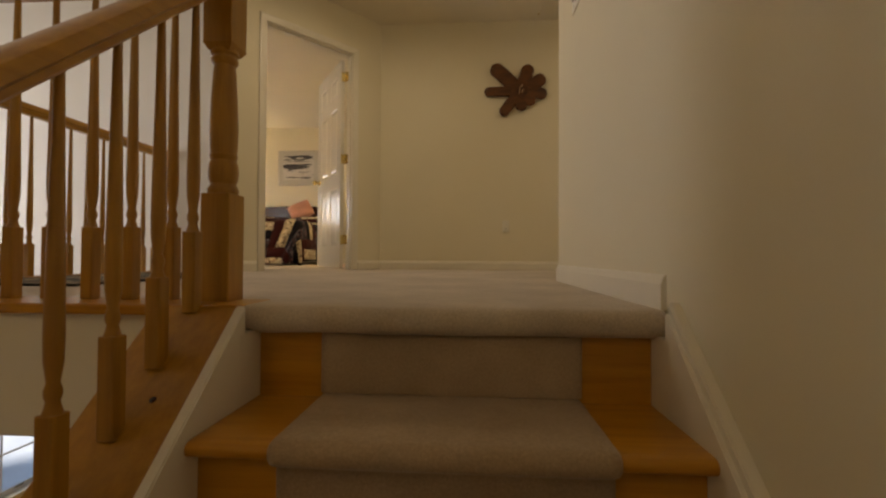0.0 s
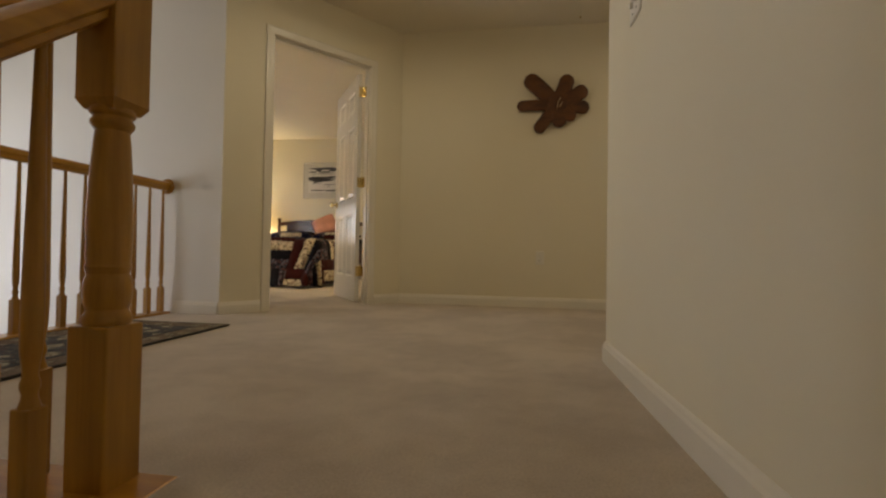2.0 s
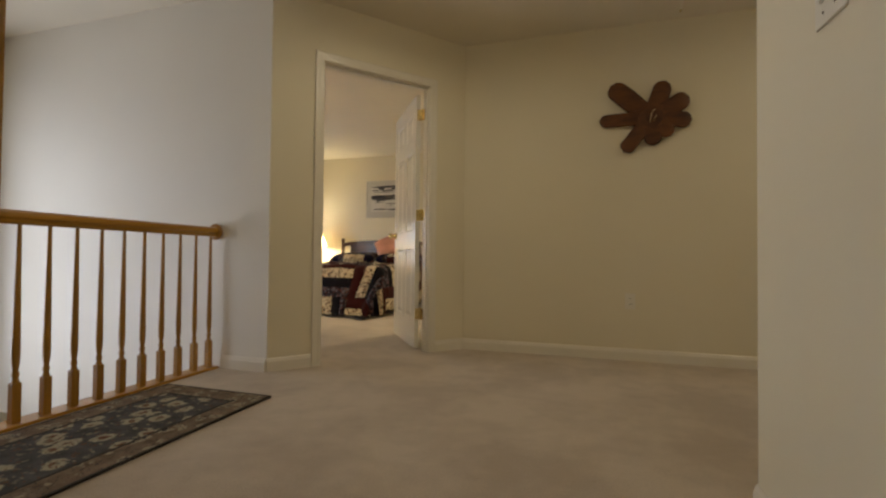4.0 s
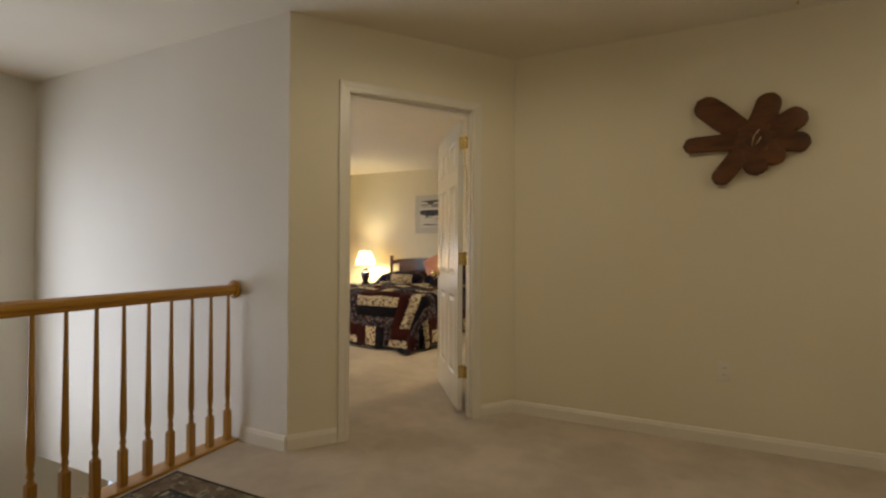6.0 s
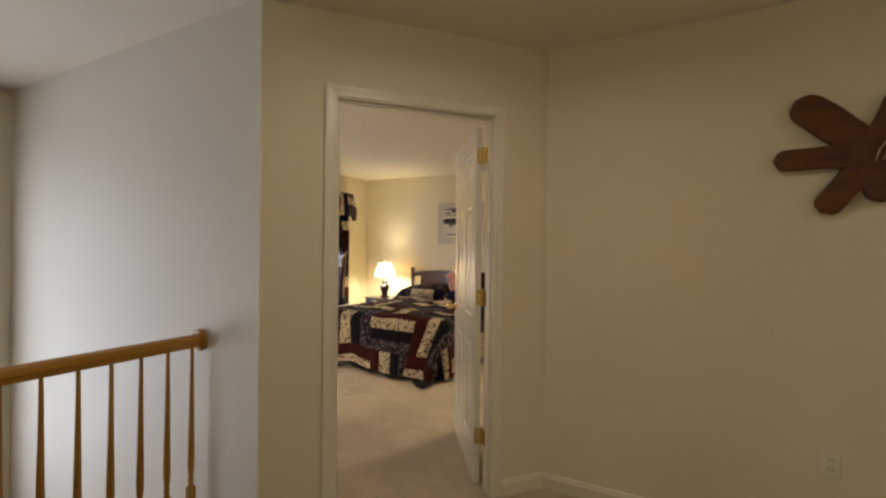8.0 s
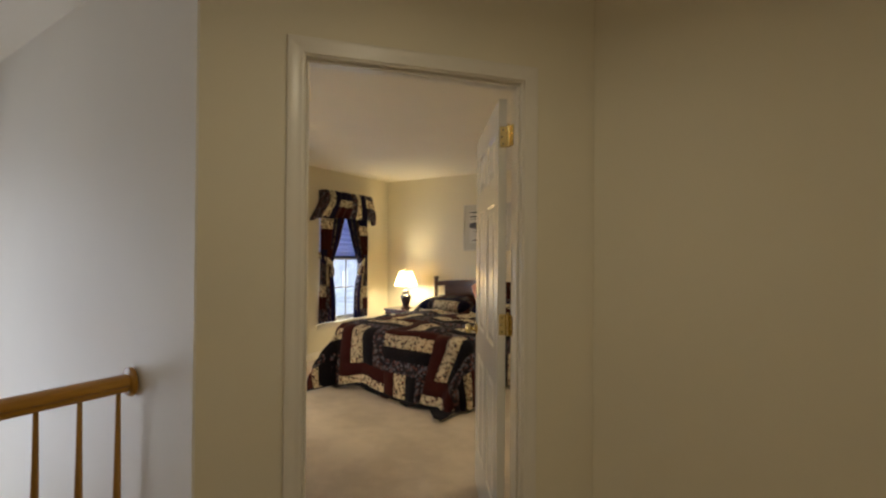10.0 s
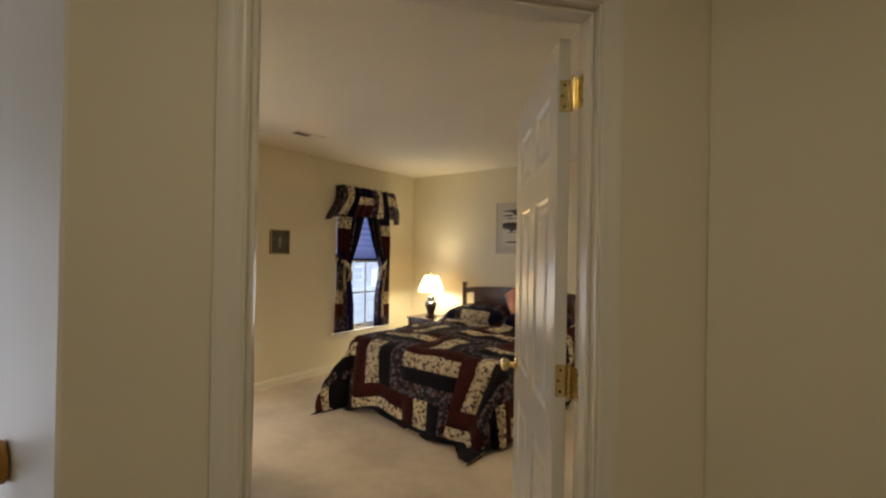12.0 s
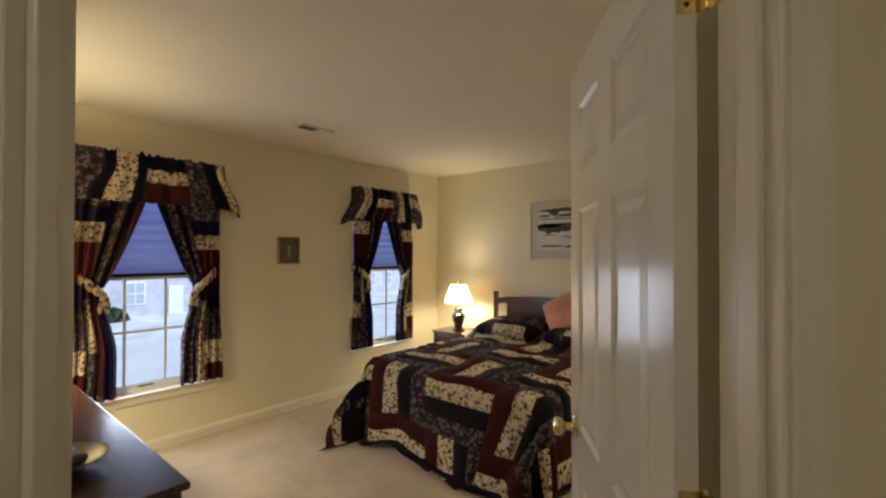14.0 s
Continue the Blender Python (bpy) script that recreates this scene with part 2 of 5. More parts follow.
def wall(name, p0, p1, thick, z0, z1, material, openings=(), label="", category="wall"):
    """A wall whose front face runs from p0 to p1; its thickness lies to the left of that way. Openings are (s0, s1, z0, z1)."""
    p0, p1 = Vector((*p0, 0)), Vector((*p1, 0))
    d = (p1 - p0).normalized()
    n = Vector((-d.y, d.x, 0))
    L = (p1 - p0).length
    ss = sorted({0, L, *[v for o in openings for v in o[:2]]})
    zs = sorted({z0, z1, *[v for o in openings for v in o[2:]]})

    def solid(i, j):
        if not (0 <= i < len(ss) - 1 and 0 <= j < len(zs) - 1):
            return False
        s, z = (ss[i] + ss[i + 1]) / 2, (zs[j] + zs[j + 1]) / 2
        return not any(a < s < b and c < z < e for a, b, c, e in openings)
    bm = bmesh.new()
    cache = {}

    def v(i, j, k):
        if (i, j, k) not in cache:
            cache[i, j, k] = bm.verts.new(p0 + d * ss[i] + n * thick * k + Vector((0, 0, zs[j])))
        return cache[i, j, k]
    for i in range(len(ss) - 1):
        for j in range(len(zs) - 1):
            if not solid(i, j):
                continue
            for k in (0, 1):
                bm.faces.new((v(i, j, k), v(i + 1, j, k), v(i + 1, j + 1, k), v(i, j + 1, k)))
            if not solid(i - 1, j):
                bm.faces.new((v(i, j, 0), v(i, j + 1, 0), v(i, j + 1, 1), v(i, j, 1)))
            if not solid(i + 1, j):
                bm.faces.new((v(i + 1, j, 0), v(i + 1, j + 1, 0), v(i + 1, j + 1, 1), v(i + 1, j, 1)))
            if not solid(i, j - 1):
                bm.faces.new((v(i, j, 0), v(i + 1, j, 0), v(i + 1, j, 1), v(i, j, 1)))
            if not solid(i, j + 1):
                bm.faces.new((v(i, j + 1, 0), v(i + 1, j + 1, 0), v(i + 1, j + 1, 1), v(i, j + 1, 1)))
    return structure(name, bm, material, label, category)


BASE_OUT = [(0, 0), (0.014, 0), (0.014, 0.062), (0.010, 0.070), (0.008, 0.078), (0.004, 0.083), (0, 0.085)]


def baseboard(p0, p1, z=0.0):
    """Moulded skirting; the room lies to the right of the way from p0 to p1."""
    bm = bmesh.new()
    extruded(bm, BASE_OUT, (*p0, z), (*p1, z))
    return structure("baseboard", bm, TRIM, "white painted moulded baseboard along the wall", "baseboard")

# ---- large structure ----
A = Vector((-1.778, 3.480))                    # corner between the foyer wall and the door wall
B = Vector((-0.784, YF + 0.008))                      # corner between the door wall and the hall end wall
U = (B - A).normalized()
N = Vector((-U.y, U.x))                       # towards the bedroom
D0, D1, DH, WT = 0.342, 1.169, 2.055, 0.097   # door opening along the wall, its height, wall thickness


def on_door_wall(s, n=0.0):
    p = A + U * s + N * n
    return (p.x, p.y)


wall("wall_door", tuple(A), tuple(B), WT, 0, CEIL, WALL, [(D0 - 0.018, D1 + 0.018, -1, DH + 0.018)], "cream painted angled wall with a doorway")
wall("wall_hall_end", (B.x, YF), (3.2, YF), WT, 0, CEIL, WALL, (), "cream painted wall at the end of the landing")
wall("wall_foyer_side", (XW, YL), (A.x + 0.005, YL + 0.005), WT, SOFFIT - 0.19, CEIL, FOYER, (), "tall foyer wall in cream paint made paler for daylight")
wall("wall_stair", (XR, 2.62), (XR, -3.3), 0.12, LOW, CEIL, WALL, (), "pale painted wall along the stairs")
wall("wall_hall_return", (0.72, 2.62), (3.2, 2.62), 0.12, 0, CEIL, WALL)
bpy.data.objects["wall_hall_return"].location.y = -0.12
wall("wall_hall_far", (3.2, YF + 0.1), (3.2, 2.4), 0.12, 0, CEIL, WALL)
wall("wall_foyer_front", (XFOY, -3.3), (XFOY, YL), 0.16, LOW, CEIL, FOYER, [(5.05, 6.35, -0.45, 1.80)], "front wall of the foyer in paler daylit cream, with a tall window")
wall("wall_foyer_back", (3.2, -3.3), (XFOY - 0.2, -3.3), -0.12, LOW, CEIL, FOYER)
WIN = [(y - h - 3.2, y + h - 3.2, 0.43, 2.08) for y, h in zip(WIN_Y, WIN_H)]
wall("wall_windows", (XW, 3.2), (XW, YB + 0.12), 0.15, LOW, CEIL, WALL, WIN + [(1.0, 2.2, -2.45, -0.75)], "cream painted bedroom wall with two windows")
wall("wall_headboard", (XW, YB), (0.35, YB), 0.12, SOFFIT, CEIL, WALL, (), "cream painted wall behind the bed")
# added wall, its place guessed, so the hinge gap shows dark
wall("wall_bedroom_return", (-1.235, 5.05), (0.35, 5.05), 0.11, SOFFIT, CEIL, WALL, (), "short cream wall added to darken the open door's hinge gap")
wall("wall_bedroom_side", (0.35, YB), (0.35, YF + WT), 0.12, SOFFIT, CEIL, WALL)
wall("wall_lower_back", (XW, YB), (3.2, YB), 0.12, LOW, SOFFIT, FOYER)
wall("wall_lower_side", (3.2, YB), (3.2, -3.3), 0.12, LOW, SOFFIT, FOYER)

structure("ceiling", boxed(XW - 0.2, 3.4, -3.5, YB + 0.2, CEIL, CEIL + 0.12), CEILING, "flat matt off-white ceiling", "ceiling")

# upper floors: landing, hall and bedroom, with a rounded carpet nosing on the stairs
bm = bmesh.new()
box(bm, -2.23, 3.2, EDGE + 0.10, YL - 0.001, SOFFIT, -0.012)
box(bm, -1.9, 3.2, YL - 0.001, YF + 0.06, SOFFIT, -0.012)
structure("landing_slab", bm, FOYER, "white painted floor edge of the landing", "floor")
bm = bmesh.new()
box(bm, XW, 3.2, YL + WT, YB, SOFFIT, -0.012)
structure("bedroom_slab", bm, FOYER, "floor slab under the bedroom", "floor")


def flat(bm, pts, z0, z1):
    lo = [bm.verts.new((x, y, z0)) for x, y in pts]
    hi = [bm.verts.new((x, y, z1)) for x, y in pts]
    bm.faces.new(hi)
    bm.faces.new(list(reversed(lo)))
    for i in range(len(pts)):
        j = (i + 1) % len(pts)
        bm.faces.new((lo[i], lo[j], hi[j], hi[i]))


bm = bmesh.new()
flat(bm, [(-2.13, EDGE + 0.12), (XR, EDGE + 0.12), (XR, 2.62), (3.2, 2.62), (3.2, YF), (B.x, YF), tuple(A), (A.x, YL), (-2.13, YL)], -0.011, 0.0)
structure("floor_landing", bm, CARPET, "beige cut-pile carpet on the landing", "carpet")
bm = bmesh.new()
flat(bm, [tuple(A), tuple(B), (B.x, YF + 0.1), (0.35, YF + 0.1), (0.35, YB), (XW, YB), (XW, YL + WT), (A.x, YL + WT)], -0.0115, -0.0005)
structure("floor_bedroom", bm, CARPET, "beige cut-pile carpet in the bedroom", "carpet")
structure("floor_lower", boxed(XW, 3.2, -3.3, YB, LOW - 0.1, LOW), OAKX, "wooden floor of the lower storey", "floor")

# baseboards
baseboard((A.x, A.y), on_door_wall(D0 - 0.066))
baseboard(on_door_wall(D1 + 0.066), (B.x, B.y))
baseboard((B.x, YF), (3.2, YF))
baseboard((-2.11, YL), (A.x + 0.004, YL))
baseboard((XR, 2.62), (XR, EDGE - 0.01))
baseboard((3.2, 2.62), (XR, 2.62))
baseboard((XW, YL + WT), (XW, YB))
baseboard((XW, YB), (0.35, YB))
baseboard((A.x, YL + WT), (XW, YL + WT))
baseboard((0.35, YB), (0.35, YF + WT))
baseboard((0.35, 5.16), (-1.235, 5.16))

# ---- stairs ----
X0, X1, RX0, RX1 = -0.393, 0.578, -0.232, 0.405
SL = RISE / GOING
stairs = thing("staircase", "golden oak staircase with a taupe carpet runner", "staircase", pose(0.1, EDGE, 0))


def local(ob):
    """Parent to the stairs without moving."""
    ob.parent = stairs
    ob.matrix_parent_inverse = stairs.matrix_basis.inverted()
    return ob


STEPS = 12
for k in range(STEPS):
    y = EDGE - k * GOING
    z = -k * RISE
    local(part("riser", boxed(X0, X1, y, y + 0.02, z - RISE - 0.005, z - 0.03, 0.001), OAKX))
    if k:
        bm = bmesh.new()
        nose = [(0.0, -0.03)] + [(-0.028 - 0.015 * math.sin(a), -0.015 - 0.015 * math.cos(a)) for a in [i * math.pi / 6 for i in range(7)]] + [(0.0, 0.0)]
        ring_skin(bm, [[Vector((x, y + a, z + b)) for a, b in nose] for x in (X0 + 0.001, X1 - 0.001)])
        box(bm, X0 + 0.001, X1 - 0.001, y - 0.0, y + GOING, z - 0.03, z)
        local(part("tread", bm, OAKX, smooth="auto"))
    # runner: over the tread, round the nose and down the riser
    prof = []
    if k:
        prof += [(y + GOING - 0.001, z + 0.010)]
        prof += [(y - 0.028 - 0.026 * math.sin(a), z - 0.016 + 0.026 * math.cos(a)) for a in [i * math.pi / 7 for i in range(8)]]
    else:
        prof += [(y - 0.004, z - 0.055)]
    prof += [(y - 0.012, z - 0.055), (y - 0.012, z - RISE + 0.012)]
    bm = bmesh.new()
    xs = [RX0, RX0 + 0.006, RX0 + 0.02, RX1 - 0.02, RX1 - 0.006, RX1]
    off = [-0.009, -0.002, 0, 0, -0.002, -0.009]
    rows = []
    for x, o in zip(xs, off):
        row = []
        for i, (py, pz) in enumerate(prof):
            a, b = prof[max(i - 1, 0)], prof[min(i + 1, len(prof) - 1)]
            t = Vector((b[0] - a[0], b[1] - a[1])).normalized()
            nx, nz = t.y, -t.x
            row.append(Vector((x, py + nx * o, pz + nz * o)))
        rows.append(row)
    sheet(bm, rows)
    local(part("runner", bm, RUNNER, None, "taupe carpet runner", True))

# rounded carpet nosing of the landing, across the whole flight
bm = bmesh.new()
prof = [(EDGE + 0.13, 0.001)] + [(EDGE - 0.010 - 0.034 * math.sin(a), -0.032 + 0.034 * math.cos(a)) for a in [i * math.pi / 9 for i in range(10)]] + [(EDGE + 0.006, -0.064)]
xs = [X0 - 0.062 + (X1 + 0.012 - X0 + 0.062) * i / 40 for i in range(41)]
sheet(bm, [[Vector((x, py + 0.004 * noise.noise(Vector((x * 5, py * 9, 1))), pz + 0.003 * noise.noise(Vector((x * 7, py * 9, 4))))) for py, pz in prof] for x in xs])
for f in bm.faces:
    f.smooth = True
nosing = tagged(part("carpet_nosing", bm, CARPET), "beige carpet rolled over the top stair edge", "carpet", "", "structure")

# skirt boards either side, with a moulded top
def skirt(x0, x1, top, name, mat, y_hi=EDGE - 0.02, low=0.33):
    bm = bmesh.new()
    y_lo = EDGE - STEPS * GOING
    pts = [(y_hi, top), (y_lo, top + (y_lo - y_hi) * SL), (y_lo, top + (y_lo - y_hi) * SL - low), (y_hi, top - low)]
    ring_skin(bm, [[Vector((x, y, z)) for y, z in pts] for x in (x0, x1)])
    es = list(bm.edges)
    bmesh.ops.bevel(bm, geom=es, offset=0.003, segments=2, affect="EDGES")
    return local(part(name, bm, mat))


Y_N = EDGE - 0.044          # front of the top nosing
skirt(X1 - 0.002, XR + 0.002, 0.055 - 0.03 * SL, "skirt_board", TRIM, Y_N - 0.03)
skirt(X1 - 0.010, X1 + 0.006, 0.030 - 0.03 * SL, "skirt_board", TRIM, Y_N - 0.03)
skirt(X0 - 0.022, X0 + 0.002, 0.034 - 0.03 * SL, "skirt_board", TRIM, Y_N - 0.03)
for xa, xb in ((X0 - 0.021, X0 + 0.0024), (X1 - 0.0104, XR + 0.001)):
    local(part("skirt_end", boxed(xa, xb, Y_N - 0.055, EDGE + 0.012, -RISE - 0.10, -0.058), TRIM))
skirt(X0 - 0.24, X0 - 0.021, 0.0, "stair_cap", OAKY, Y_N, 0.035)
bm = bmesh.new()
lathe(bm, [(0.0070, -0.004), (0.0070, 0.0006), (0.001, 0.0012)], 14, pose(-0.500, 1.080, (1.080 - Y_N) * SL + 0.0005, math.degrees(math.atan(SL))))
local(part("wood_plug", bm, DARKW, None, "dark wooden screw plug"))
bm = bmesh.new()
y_hi, y_lo = Y_N, EDGE - STEPS * GOING
ring_skin(bm, [[Vector((x, y, z)) for y, z in [(y_hi, -0.034), (y_lo, -0.034 + (y_lo - y_hi) * SL), (y_lo, LOW), (y_hi, LOW)]] for x in (X0 - 0.21, X0 - 0.021)])
local(part("stringer_wall", bm, FOYER))


# ---- balustrades ----
def turned_baluster(height, square, sq=0.033):
    """Square foot, small beads, and a long taper that thins towards the rail."""
    bm = bmesh.new()
    h = sq / 2
    box(bm, -h, h, -h, h, 0, square, 0.002)
    top = [(h * 0.95, square - 0.002), (h * 0.70, square + 0.012), (h * 0.62, square + 0.020), (h * 0.80, square + 0.030), (h * 0.80, square + 0.038), (h * 0.58, square + 0.050),
           (h * 0.86, square + 0.085), (h * 0.92, square + 0.13), (h * 0.80, square + 0.26), (h * 0.58, square + 0.26 + (height - square - 0.26) * 0.6), (h * 0.46, height)]
    lathe(bm, top, 12)
    return bm


def newel(label, m, top=1.13):
    ob = thing("newel_post", label, "newel post", m)
    s = 0.040
    part("square_base", boxed(-s, s, -s, s, -0.02, 0.292, 0.004, 2), OAK, ob)
    k = 0.90
    prof = [(0.040, 0.288), (0.043, 0.296), (0.044, 0.304), (0.038, 0.314), (0.036, 0.320), (0.041, 0.332), (0.043, 0.352), (0.041, 0.372), (0.036, 0.384), (0.038, 0.390), (0.040, 0.397), (0.037, 0.404),
            (0.039, 0.420), (0.0405, 0.47), (0.038, 0.54), (0.033, 0.62), (0.030, 0.645), (0.034, 0.650), (0.0385, 0.656), (0.0385, 0.662), (0.034, 0.668), (0.034, 0.671), (0.040, 0.676), (0.040, 0.683), (0.036, 0.692)]
    bm = bmesh.new()
    lathe(bm, [(r * k, z) for r, z in prof], 28)
    part("turned_shaft", bm, OAK, ob, "", "auto")
    bm = bmesh.new()
    box(bm, -s, s, -s, s, 0.695, top - 0.09, 0.003, 2)
    # chamfered underside running into the collar
    ring_skin(bm, [[Vector((x * s, y * s, 0.697)) for x, y in ((-1, -1), (1, -1), (1, 1), (-1, 1))], [Vector((x * 0.030, y * 0.030, 0.680)) for x, y in ((-1, -1), (1, -1), (1, 1), (-1, 1))]])
    part("square_block", bm, OAK, ob)
    bm = bmesh.new()
    lathe(bm, [(0.038, top - 0.092), (0.044, top - 0.085), (0.034, top - 0.072), (0.045, top - 0.045), (0.040, top - 0.015), (0.018, top)], 24)
    part("finial", bm, OAK, ob, "", "auto")
    return ob


RAIL = [(-0.014, -0.030), (0.014, -0.030), (0.020, -0.024), (0.021, -0.012), (0.030, -0.004), (0.031, 0.010), (0.027, 0.020), (0.016, 0.027), (0, 0.029), (-0.016, 0.027), (-0.027, 0.020), (-0.031, 0.010), (-0.030, -0.004), (-0.021, -0.012), (-0.020, -0.024)]
NX, NY = -0.540, 1.390
GX = -2.18
newel("golden oak newel post with a turned shaft at the stair head", pose(NX, NY, 0))
newel("golden oak newel post where two landing rails meet", pose(GX, NY, 0))


def railing(name, label, p0, p1, slope, count, first, step, rail_z, square, foot, big=1.05):
    """A handrail on turned balusters between p0 and p1 (x, y); heights fall by slope a metre."""
    p0, p1 = Vector(p0), Vector(p1)
    d = (p1 - p0).normalized()
    ob = thing(name, label, "railing", pose(p0.x, p0.y, 0))
    L = (p1 - p0).length
    bm = bmesh.new()
    q0, q1 = Vector((0, 0, rail_z)), Vector((d.x * L, d.y * L, rail_z - slope * L))
    side = Vector((d.y, -d.x, 0))
    up = Vector((0, 0, 1))
    ring_skin(bm, [[q + side * a * big + up * b * big for a, b in RAIL] for q in (q0, q1)])
    part("handrail", bm, OAKY if abs(d.y) > 0.5 else OAKX, ob, "", "auto")
    mesh = None
    for i in range(count):
        s = first + i * step
        if mesh is None:
            b = part("baluster", turned_baluster(rail_z - foot - 0.028, square), OAK, ob, "", "auto")
            mesh = b.data
        else:
            b = new("baluster", mesh)
            b.parent = ob
        b.matrix_basis = pose(d.x * s, d.y * s, foot - slope * s)
    return ob


fg = railing("landing_railing", "golden oak landing railing with turned balusters along the foyer", (GX, YL), (GX, NY), 0, 17, 0.045, 0.1145, 0.884, 0.17, 0.012)
bm = bmesh.new()
lathe(bm, [(0.030, 0.0), (0.052, 0.0), (0.054, 0.006), (0.050, 0.014), (0.042, 0.018), (0.030, 0.02)], 28, pose(0, -0.001, 0.884, 90))
part("rosette", bm, OAK, fg, "round oak rosette on the wall", "auto")
part("floor_rail", boxed(-0.07, 0.045, NY - YL, -0.001, -0.02, 0.012, 0.004, 2), OAKY, fg)
sg = railing("landing_railing", "golden oak landing railing with turned balusters beside the stairwell", (NX, NY), (GX, NY), 0, 13, 0.145, 0.1175, 0.884, 0.20, 0.003)
part("floor_rail", boxed(GX - NX, 0.118, -0.125, 0.050, -0.024, 0.003, 0.006, 2), OAKX, sg)
railing("stair_railing", "golden oak stair railing on a sloping oak cap", (NX, NY), (NX, EDGE - STEPS * GOING), SL, 24, 0.130, 0.1185, 0.902, 0.195, 0.104, 1.25)
structure("landing_fascia", boxed(-2.23, X0 - 0.16, EDGE - 0.02, EDGE + 0.10, SOFFIT - 0.012, -0.022, 0.002), FOYER, "white painted edge of the landing floor", "trim")

# ---- bedroom door and its frame ----
WALLM = Matrix(((U.x, N.x, 0, A.x), (U.y, N.y, 0, A.y), (0, 0, 1, 0), (0, 0, 0, 1)))
frame_1 = thing("door_frame_1", "white painted door frame with moulded casing", "door frame", WALLM, "", "structure")
bm = bmesh.new()
box(bm, D0 - 0.018, D0, -0.002, WT + 0.002, 0, DH + 0.018, 0.0015)
part("jamb", bm, TRIM, frame_1)
part("jamb", boxed(D1, D1 + 0.018, -0.002, WT + 0.002, 0, DH + 0.018, 0.0015), TRIM, frame_1)
part("head_jamb", boxed(D0, D1, -0.002, WT + 0.002, DH, DH + 0.018, 0.0015), TRIM, frame_1)
for a, b in ((D0, D0 + 0.011), (D1 - 0.011, D1)):
    part("door_stop", boxed(a, b, 0.022, 0.057, 0, DH - 0.011, 0.003, 2), TRIM, frame_1)
part("door_stop", boxed(D0, D1, 0.022, 0.057, DH - 0.011, DH, 0.003, 2), TRIM, frame_1)
CAS = [(0.006, 0.0), (0.006, 0.007), (0.010, 0.0085), (0.016, 0.009), (0.024, 0.0085), (0.032, 0.0095), (0.046, 0.0125), (0.054, 0.013), (0.060, 0.0125), (0.063, 0.009), (0.063, 0.0)]


def casing(face, out):
    """Mitred colonial casing round the opening on one face of the wall."""
    for name, side in (("casing", -1), ("casing", 1)):
        bm = bmesh.new()
        x = D0 if side < 0 else D1
        rings = []
        for z, mitre in ((0.0, 0), (DH, 1)):
            rings.append([Vector((x + side * a, face + out * b, z + (a if mitre else 0))) for a, b in CAS])
        ring_skin(bm, rings)
        part(name, bm, TRIM, frame_1, "", "auto")
    bm = bmesh.new()
    ring_skin(bm, [[Vector((x + s * a, face + out * b, DH + a)) for a, b in CAS] for x, s in ((D0, -1), (D1, 1))])
    part("head_casing", bm, TRIM, frame_1, "", "auto")


casing(-0.002, -1)
casing(WT + 0.002, 1)
bm = bmesh.new()
box(bm, D0 - 0.0005, D0 + 0.0012, 0.060, 0.090, 0.86, 0.92, 0.0005)
part("strike_plate", bm, BRASS, frame_1)

DW, DT, D_TOP = 0.778, 0.035, 2.030
PIN = A + U * (D1 - 0.006) + N * (WT + 0.019)
DOOR_ANGLE = 125.0
door = thing("door_1", "white six-panel bedroom door standing open", "door", pose(PIN.x, PIN.y, 0, 0, 0, DOOR_ANGLE), "", "structure")
ROWS = ((0.235, 0.800), (0.945, 1.595), (1.705, 1.905))
x_lo, x_hi, y0 = 0.012, 0.012 + DW, 0.006
part("stile", boxed(x_lo, x_lo + 0.106, y0, y0 + DT, 0.014, D_TOP, 0.0015), DOORP, door)
part("stile", boxed(x_lo + 0.662, x_hi, y0, y0 + DT, 0.014, D_TOP, 0.0015), DOORP, door)
for za, zb in ((0.0, 0.80), (0.945, 1.595), (1.705, 1.905)):
    part("mullion", boxed(x_lo + 0.330, x_lo + 0.438, y0 + 0.0002, y0 + DT - 0.0002, max(za, 0.235), zb), DOORP, door)
for za, zb in ((0.014, 0.235), (0.80, 0.945), (1.595, 1.705), (1.905, D_TOP)):
    part("rail", boxed(x_lo + 0.106, x_lo + 0.662, y0 + 0.0002, y0 + DT - 0.0002, za, zb), DOORP, door)
for ca, cb in ((0.106, 0.330), (0.438, 0.662)):
    for za, zb in ROWS:
        bm = bmesh.new()
        rings = []
        for inset, y in ((0, 0.0002), (0.010, 0.0085), (0.022, 0.0085), (0.046, 0.002)):
            rings.append((inset, y))
        for sgn in (0, 1):
            rr = []
            for inset, y in rings:
                yy = y0 + (y if sgn == 0 else DT - y)
                rr.append([Vector((x_lo + ca + inset, yy, za + inset)), Vector((x_lo + cb - inset, yy, za + inset)), Vector((x_lo + cb - inset, yy, zb - inset)), Vector((x_lo + ca + inset, yy, zb - inset))])
            vr = ring_skin(bm, rr, caps=False)
            bm.faces.new(vr[-1])
        part("panel", bm, DOORP, door)
# brass knobs and latch
for sgn in (0, 1):
    yb = y0 + (DT if sgn else 0)
    s = 1 if sgn else -1
    bm = bmesh.new()
    prof = [(0.033, 0.0), (0.033, 0.003), (0.028, 0.007), (0.013, 0.010), (0.011, 0.028), (0.016, 0.036), (0.025, 0.042), (0.028, 0.052), (0.026, 0.062), (0.016, 0.069), (0.004, 0.071)]
    lathe(bm, prof, 24, pose(x_hi - 0.062, yb, 0.93, -90 * s))
    part("knob", bm, BRASS, door, "polished brass knob", "auto")
part("latch_plate", boxed(x_hi - 0.0005, x_hi + 0.001, y0 + 0.006, y0 + 0.029, 0.90, 0.96, 0.0004), BRASS, door)
